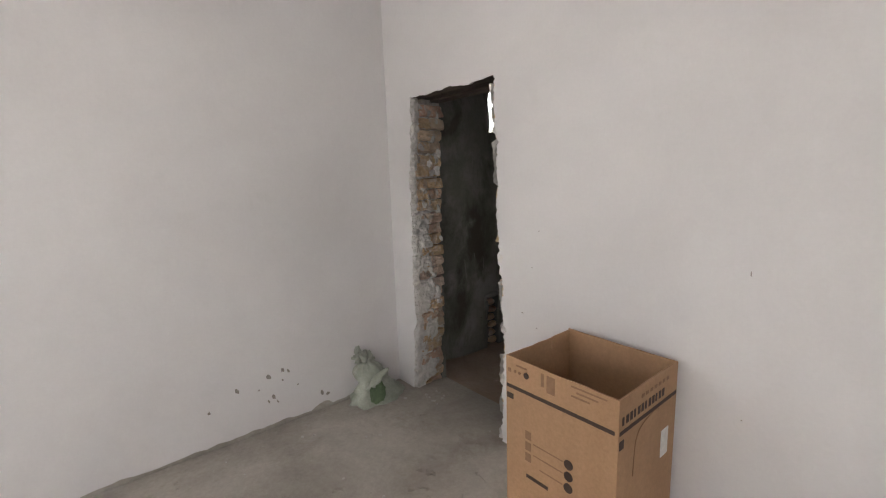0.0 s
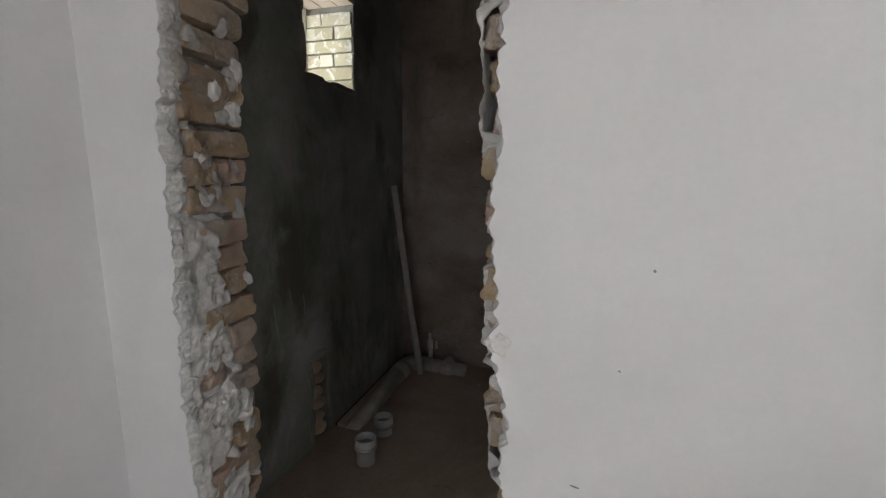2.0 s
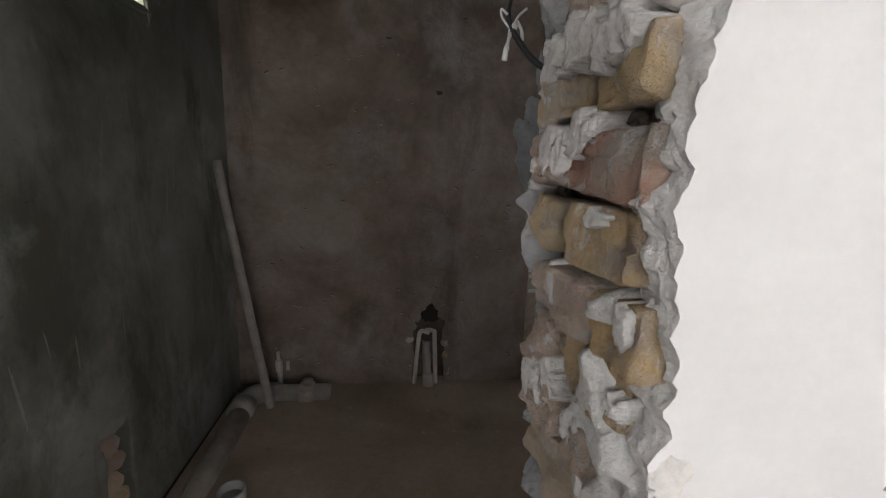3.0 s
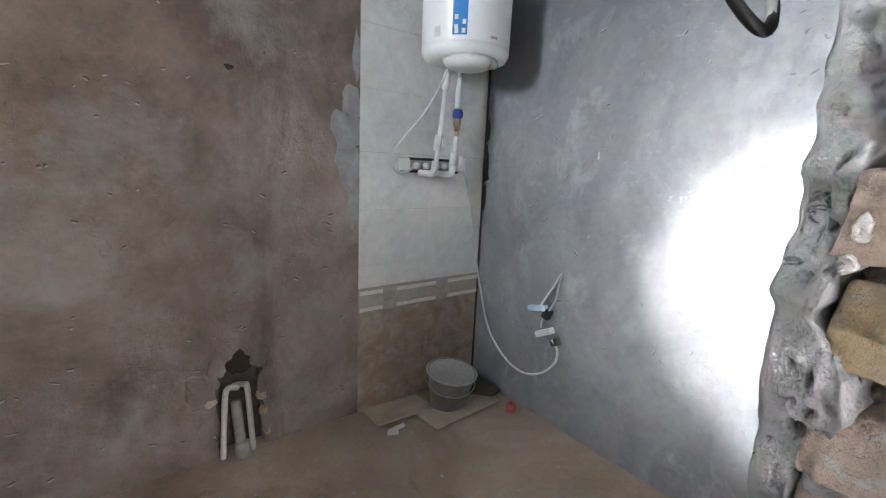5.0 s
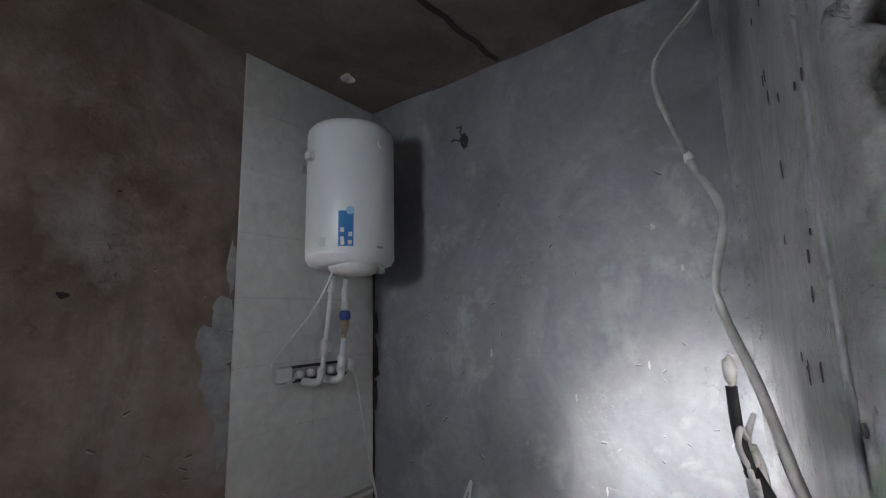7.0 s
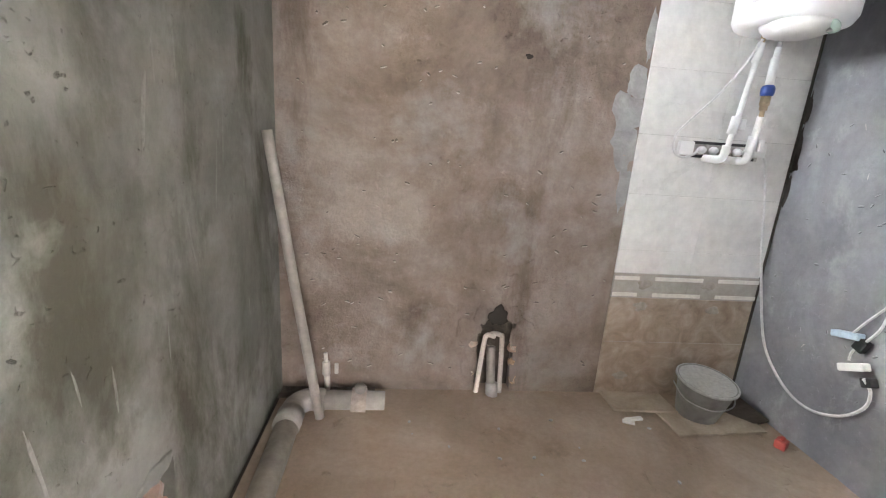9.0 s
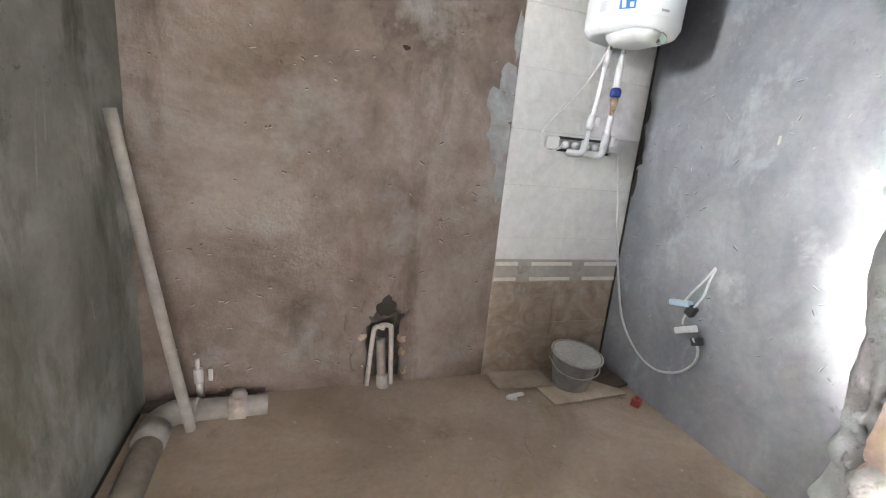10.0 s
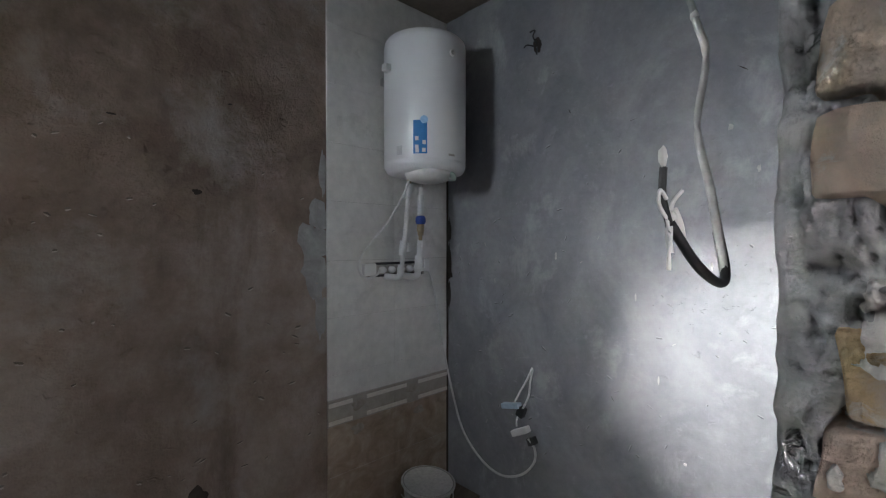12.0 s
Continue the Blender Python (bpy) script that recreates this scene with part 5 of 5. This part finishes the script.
for j in range(nh + 1):
    t = j / nh
    z = ZM + 0.002 + 0.255 * t ** 1.1
    r = 0.150 * (1 - t) ** 0.62 + 0.026 + 0.012 * math.sin(t * 9)
    cx = -0.135 - 0.055 * t
    cy = -0.245 - 0.06 * t
    ring = []
    for k in range(ns):
        a = 2 * math.pi * k / ns
        f = 1 + 0.32 * wob(math.cos(a), math.sin(a), t * 1.6, s=1.9) + 0.22 * wob(math.cos(a) * 3, math.sin(a) * 3, t * 4) + 0.10 * wob(math.cos(a) * 7, math.sin(a) * 7, t * 9) + 0.07 * math.sin(a * 7 + t * 5) * t
        x = cx + math.cos(a) * r * 0.66 * f
        ring.append(bm.verts.new((max(x, XW + 0.006), min(cy + math.sin(a) * r * 1.02 * f, -0.012), z + 0.02 * t * wob(math.cos(a) * 2, math.sin(a) * 2, 4.0))))
    rings.append(ring)
for a, b in zip(rings, rings[1:]):
    for k in range(ns):
        bm.faces.new((a[k], a[(k + 1) % ns], b[(k + 1) % ns], b[k]))
bm.faces.new(rings[0])
bm.faces.new(rings[-1])
part("bag", bm, SACK, sack, "", True)
for k, (c, s) in enumerate((((-0.205, -0.325, 0.385), (0.03, 0.045, 0.045)), ((-0.20, -0.275, 0.35), (0.035, 0.03, 0.05)), ((-0.19, -0.365, 0.40), (0.02, 0.03, 0.03)), ((-0.21, -0.355, 0.44), (0.02, 0.018, 0.03)))):
    part("neck", lump((max(c[0], XW + 0.05), c[1], c[2] - 0.02), s, k + 8.0, 3, 0.9), SACK, sack, "gathered neck", True)
part("mouth", splash((-0.012, -0.33, 0.19), (0.12, 0.95, 0.1), (-0.35, 0.1, 0.9), (0.9, -0.2, 0.4), 0.13, 0.13, 0.006, 5.5), SACK_DARK, sack, "dark green open fold")
part("flap", splash((-0.05, -0.31, 0.265), (0.1, 0.8, 0.45), (-0.6, 0.2, 0.7), (0.7, -0.2, 0.7), 0.19, 0.07, 0.008, 6.5), SACK, sack, "turned-over edge")

# damp spots, peeled foot and crumbs
for k, (y, z, w, h) in enumerate(((-0.92, 0.403, 0.025, 0.035), (-0.834, 0.42, 0.018, 0.03), (-0.80, 0.405, 0.012, 0.03), (-0.90, 0.27, 0.02, 0.03), (-0.93, 0.25, 0.012, 0.02), (-1.097, 0.376, 0.02, 0.035), (-0.60, 0.19, 0.02, 0.035), (-0.56, 0.17, 0.028, 0.02), (-0.75, 0.30, 0.014, 0.01), (-1.25, 0.30, 0.018, 0.018), (-0.84, 0.36, 0.01, 0.012), (-0.98, 0.34, 0.012, 0.012), (-0.88, 0.235, 0.01, 0.018))):
    part("damp_spot", splash((XW, y, z), (0, 1, 0.2), (0, -0.3, 1), (1, 0, 0), w, h, 0.0012, k + 140.0, 12), DARK_STAIN, wall_west)
bm = bmesh.new()
ys = [-2.6 + i * 0.03 for i in range(84)]
tops = [ZM + 0.022 + 0.014 * wob(y, 1.0, 1.0, s=5) + 0.012 * wob(y, 3.0, 1.0, s=16) + (0.02 if -0.68 < y < -0.54 else 0) for y in ys]
lo = [bm.verts.new((XW + 0.003, y, ZM - 0.03)) for y in ys]
hi = [bm.verts.new((XW + 0.003, y, t)) for y, t in zip(ys, tops)]
for i in range(len(ys) - 1):
    bm.faces.new((lo[i], lo[i + 1], hi[i + 1], hi[i]))
part("peeled_foot", bm, MAIN_SCREED, wall_west, "peeled plaster along the floor")
random.seed(5)
for k in range(26):
    x, y = random.uniform(-0.1, 0.9), random.uniform(-1.3, 0.25)
    if k < 9:
        x, y = 0.10 + random.uniform(-0.07, 0.09), 0.02 + random.uniform(-0.06, 0.06)
    s = random.uniform(0.004, 0.011)
    single("plaster_crumb", lump((x, y, ZM + 0.004 + s * 0.4), (s * 1.4, s, s * 0.6), k + 0.5, 1, 0.4, k), CRUMB, "small crumb of fallen plaster on the cement floor", "debris", group="plaster crumbs")
for k in range(22):
    x, y = random.uniform(0.2, 2.0), random.uniform(0.75, 2.0)
    s = random.uniform(0.004, 0.010)
    single("floor_grit", lump((x, y, ZB + 0.004 + s * 0.4), (s * 1.4, s, s * 0.6), k + 60.5, 1, 0.4, k), CEMENT_DRY, "small bit of grit on the brown washroom floor", "debris", group="floor grit")
for k, (x, z, w, h) in enumerate(((0.752, 1.12, 0.035, 0.045),)):
    part("bare_spot", splash((x, 0.0, z), (1, 0, 0), (0, 0, 1), (0, -1, 0), w, h, 0.0012, k + 160.0), PATCH_GREY, wall_mid, "grey bare patch at the broken edge")
for k, (x, z, w, h) in enumerate(((0.99, 0.80, 0.010, 0.005), (1.86, 0.70, 0.005, 0.005), (1.85, 1.21, 0.003, 0.02), (1.0, 1.28, 0.005, 0.005), (0.90, 0.86, 0.02, 0.004), (0.96, 1.1, 0.006, 0.005))):
    part("scuff", splash((x, 0.0, z), (1, 0, -0.2), (0, 0, 1), (0, -1, 0), w, h, 0.0008, k + 170.0, 10), DARK_STAIN, wall_mid)

# ---- pieces: bricks of the broken jambs and of the window reveal ----
random.seed(11)


def brick_mesh(l, w, h, seed, mat, rough=0.012, cuts=4):
    """A broken brick, long in y, with chipped corners and faces."""
    bm = bmesh.new()
    bmesh.ops.create_cube(bm, size=1.0)
    bmesh.ops.subdivide_edges(bm, edges=bm.edges[:], cuts=cuts, use_grid_fill=True)
    off = Vector((seed * 1.3, seed * 0.7, seed * 2.1))
    for v in bm.verts:
        corner = sum(abs(abs(c) - 0.5) < 1e-3 for c in v.co)
        p = Vector((v.co.x * w, v.co.y * l, v.co.z * h)) * {3: 0.93, 2: 0.97}.get(corner, 1.0)
        q = p * 12 + off
        chip = noise.noise(q) + 0.5 * noise.noise(q * 2.3) + 0.35 * (noise.cell(p * 28 + off) - 0.5)
        if cuts > 6:
            chip += 0.22 * noise.noise(q * 6.1) + 0.14 * noise.noise(q * 13.7)
        p += rough * Vector((chip, 0.8 * noise.noise(q + Vector((9, 0, 0))), 0.45 * noise.noise(q + Vector((0, 9, 0)))))
        v.co = p
    return finish(bm, "brick", mat, True, 24)


STRETCH = [brick_mesh(0.222, 0.115, 0.066, 3.1 * k + 1, BRICK, 0.016, 6) for k in range(5)]
HEADER = [brick_mesh(0.112, 0.115, 0.066, 2.3 * k + 20, BRICK, 0.016, 5) for k in range(6)]
for c in range(26):
    z = 0.055 + c * 0.0762
    if z > LINTEL - 0.03:
        continue
    e = interp(JAMB_W, z)
    for y, kinds in ([(0.155, STRETCH)] if c % 2 else [(0.098, HEADER), (0.208, HEADER)]):
        face = e + random.uniform(-0.008, 0.014) + 0.006 - 0.13 * y
        m = pose(face - 0.0575, y + random.uniform(-0.008, 0.008), z + random.uniform(-0.003, 0.003),
                 random.uniform(-2.5, 2.5), random.uniform(-6, 6), random.uniform(-4, 4) + 8 + (180 if random.random() < 0.5 else 0))
        piece("brick", random.choice(kinds), wall_mid, m)

# east jamb, course by course: depth from and to, and the brick's colour
KNOWN = {14: ((0.03, 0.15, "beige"), (0.165, 0.265, "pink")), 15: ((0.03, 0.185, "ochre"), (0.20, 0.266, "beige")), 16: ((0.02, 0.085, "ochre"), (0.098, 0.272, "pink")),
         17: ((0.035, 0.180, "ochre"), (0.192, 0.272, "ochre")), 18: ((0.02, 0.175, "red"), (0.180, 0.274, "pink")), 19: ((0.03, 0.14, "ochre"), (0.155, 0.26, "ochre")),
         20: ((0.03, 0.235, "beige"),), 21: ((0.03, 0.14, "ochre"), (0.15, 0.272, "beige")), 22: ((0.04, 0.272, "beige"),), 23: ((0.03, 0.145, "pink"), (0.155, 0.27, "beige"))}
COLOURS = {"ochre": OCHRE_BRICK, "pink": PINK_BRICK, "red": RED_BRICK, "beige": BEIGE_BRICK}
for c in range(27):
    z = 0.0185 + c * 0.0755
    if z > LINTEL - 0.03:
        continue
    lay = KNOWN.get(c) or (((0.03, 0.265, "beige"),) if c % 2 else ((0.03, 0.14, "ochre"), (0.152, 0.268, "pink")))
    for k, (y0, y1, colour) in enumerate(lay):
        out = random.uniform(0.004, 0.018)
        me = brick_mesh(y1 - y0, 0.115, 0.063, c * 3.7 + k * 1.9, COLOURS[colour], 0.017, 13)
        m = pose(interp(JAMB_E, z) - out + 0.0575 - 0.02 * (y0 + y1), (y0 + y1) / 2, z + random.uniform(-0.003, 0.003), random.uniform(-3, 3), random.uniform(-4, 4), random.uniform(-4, 4))
        piece("brick", me, wall_mid, m)


def gypsum(y, z, w, h, thick, seed, cells=34):
    """White gypsum thrown on the east jamb: a lobed, dripping patch that sinks into the brick at its edge."""
    bm = bmesh.new()
    grid = []
    for j in range(cells + 1):
        row = []
        for i in range(cells + 1):
            u, v = 2.4 * i / cells - 1.2, 2.4 * j / cells - 1.2
            py, pz = y + u * w / 2, z + v * h / 2
            f = 0.55 - u * u - v * v + 0.65 * wob(py, pz * 0.5, seed, s=34) + 0.5 * wob(py, pz * 0.7, seed + 4, s=75) + 0.3 * wob(py, pz, seed + 6, s=150)
            f = max(-1.0, min(1.0, f * 4.0))
            x = interp(JAMB_E, pz) - 0.014 - 0.02 * 2 * py + (-thick * (0.8 + 0.2 * f) * min(1.0, f * 4) if f > 0 else 0.05 * -f)
            x -= 0.002 * wob(py, pz, seed + 9, s=45) + 0.0015 * wob(py, pz, seed + 11, s=110)
            row.append(bm.verts.new((x, py, pz)))
        grid.append(row)
    for a, b in zip(grid, grid[1:]):
        for i in range(cells):
            bm.faces.new((a[i], a[i + 1], b[i + 1], b[i]))
    return part("gypsum_splash", bm, PATCH_WHITE, wall_mid, "white gypsum splashed on the bricks", True)


for k, (y, z, w, h, thick) in enumerate(((0.225, 1.392, 0.060, 0.070, 0.004), (0.192, 1.388, 0.045, 0.070, 0.004), (0.130, 1.408, 0.12, 0.060, 0.007), (0.188, 1.234, 0.070, 0.075, 0.004),
                                         (0.232, 1.080, 0.10, 0.12, 0.010), (0.185, 1.112, 0.06, 0.07, 0.007), (0.225, 1.478, 0.07, 0.10, 0.007), (0.155, 1.495, 0.15, 0.075, 0.014),
                                         (0.07, 1.48, 0.10, 0.08, 0.014), (0.09, 1.325, 0.05, 0.025, 0.006), (0.035, 1.24, 0.03, 0.06, 0.005), (0.04, 1.16, 0.03, 0.05, 0.005),
                                         (0.262, 1.372, 0.018, 0.03, 0.005), (0.266, 1.347, 0.014, 0.02, 0.004))):
    gypsum(y, z, w, h, thick, k * 7.3 + 2.0)
random.seed(77)
for k in range(70):
    c = random.randrange(11, 24)
    y, z = random.uniform(0.03, 0.26), 0.0185 + c * 0.0755 + 0.0377 + random.uniform(-0.006, 0.006)
    s = random.uniform(0.005, 0.011)
    part("mortar_crumb", lump((interp(JAMB_E, z) + random.uniform(0.006, 0.022), y, z), (s, s * 1.4, s * 0.9), k + 0.7, 1, 0.5, k), JOINT_MORTAR, wall_mid, "", False)
# plaster and mortar left on the jambs
for k in range(9):
    z = (0.86, 1.02, 1.16, 1.28, 0.95, 0.30, 0.48, 0.66, 0.15)[k]
    y = (0.09, 0.11, 0.10, 0.12, 0.17, 0.10, 0.12, 0.09, 0.12)[k]
    w, h = random.uniform(0.06, 0.12), random.uniform(0.06, 0.13)
    x = interp(JAMB_W, z) - 0.004 - 0.02 * (y / 0.15)
    part("plaster_patch", splash((x, y, z), (0.06, 1, 0), (0, 0, 1), (1, 0, 0), w, h, random.uniform(0.008, 0.016), k + 200.0, 30), PATCH_GREY if k % 3 else CRUMB, wall_mid, "grey plaster left on the jamb")
for k in range(24):
    z, y = random.uniform(1.3, 1.98), random.uniform(0.03, 0.25)
    x = interp(JAMB_W, z) + 0.002 - 0.018 * (y / 0.15)
    part("plaster_chip", splash((x, y, z), (0.06, 1, 0.3), (0, -0.3, 1), (1, 0.1, 0.1), random.uniform(0.02, 0.06), random.uniform(0.03, 0.08), random.uniform(0.006, 0.016), k + 700.0, 16), (PATCH_GREY, CRUMB, LEFT_MORTAR)[k % 3], wall_mid, "chip of old plaster on the jamb")
REVEAL_S = [brick_mesh(0.235, 0.05, 0.066, 5.0 + k, PALE_BRICK, 0.006) for k in range(4)]
REVEAL_H = [brick_mesh(0.115, 0.05, 0.066, 15.0 + k, PALE_BRICK, 0.006) for k in range(4)]
for c in range(7):
    z = WZ0 + 0.028 + c * 0.0735
    if z > WZ1 - 0.02:
        continue
    for sgn, y in ((1, WY1 + 0.012), (-1, WY0 - 0.012)):
        lay = [(-0.525, REVEAL_S), (-0.655, REVEAL_H)] if c % 2 else [(-0.46, REVEAL_H), (-0.585, REVEAL_H), (-0.67, REVEAL_H)]
        for x, kinds in lay:
            piece("brick", random.choice(kinds), wall_wash_west, pose(x, y, z, 0, 0, 90 + random.uniform(-2, 2)))
for k in range(4):
    piece("brick", random.choice(REVEAL_H), wall_wash_west, pose(-0.46 - 0.06 * (k % 2), WY0 + 0.06 + k * 0.12, WZ0 - 0.018, 0, 88, 0))
for k, (y, z, w, h) in enumerate(((WY0, 2.0, 0.03, 0.2), (WY0, 2.25, 0.025, 0.18), (WY1, 2.0, 0.03, 0.25), (WY1, 2.28, 0.02, 0.12), (1.2, WZ0, 0.2, 0.03), (1.45, WZ0 - 0.005, 0.25, 0.04), (1.35, WZ1, 0.35, 0.025))):
    part("ragged_edge", splash((XL, y, z), (0, 1, 0), (0, 0, 1), (1, 0, 0), w, h, 0.006, k + 300.0), GREEN_CEMENT, wall_wash_west)
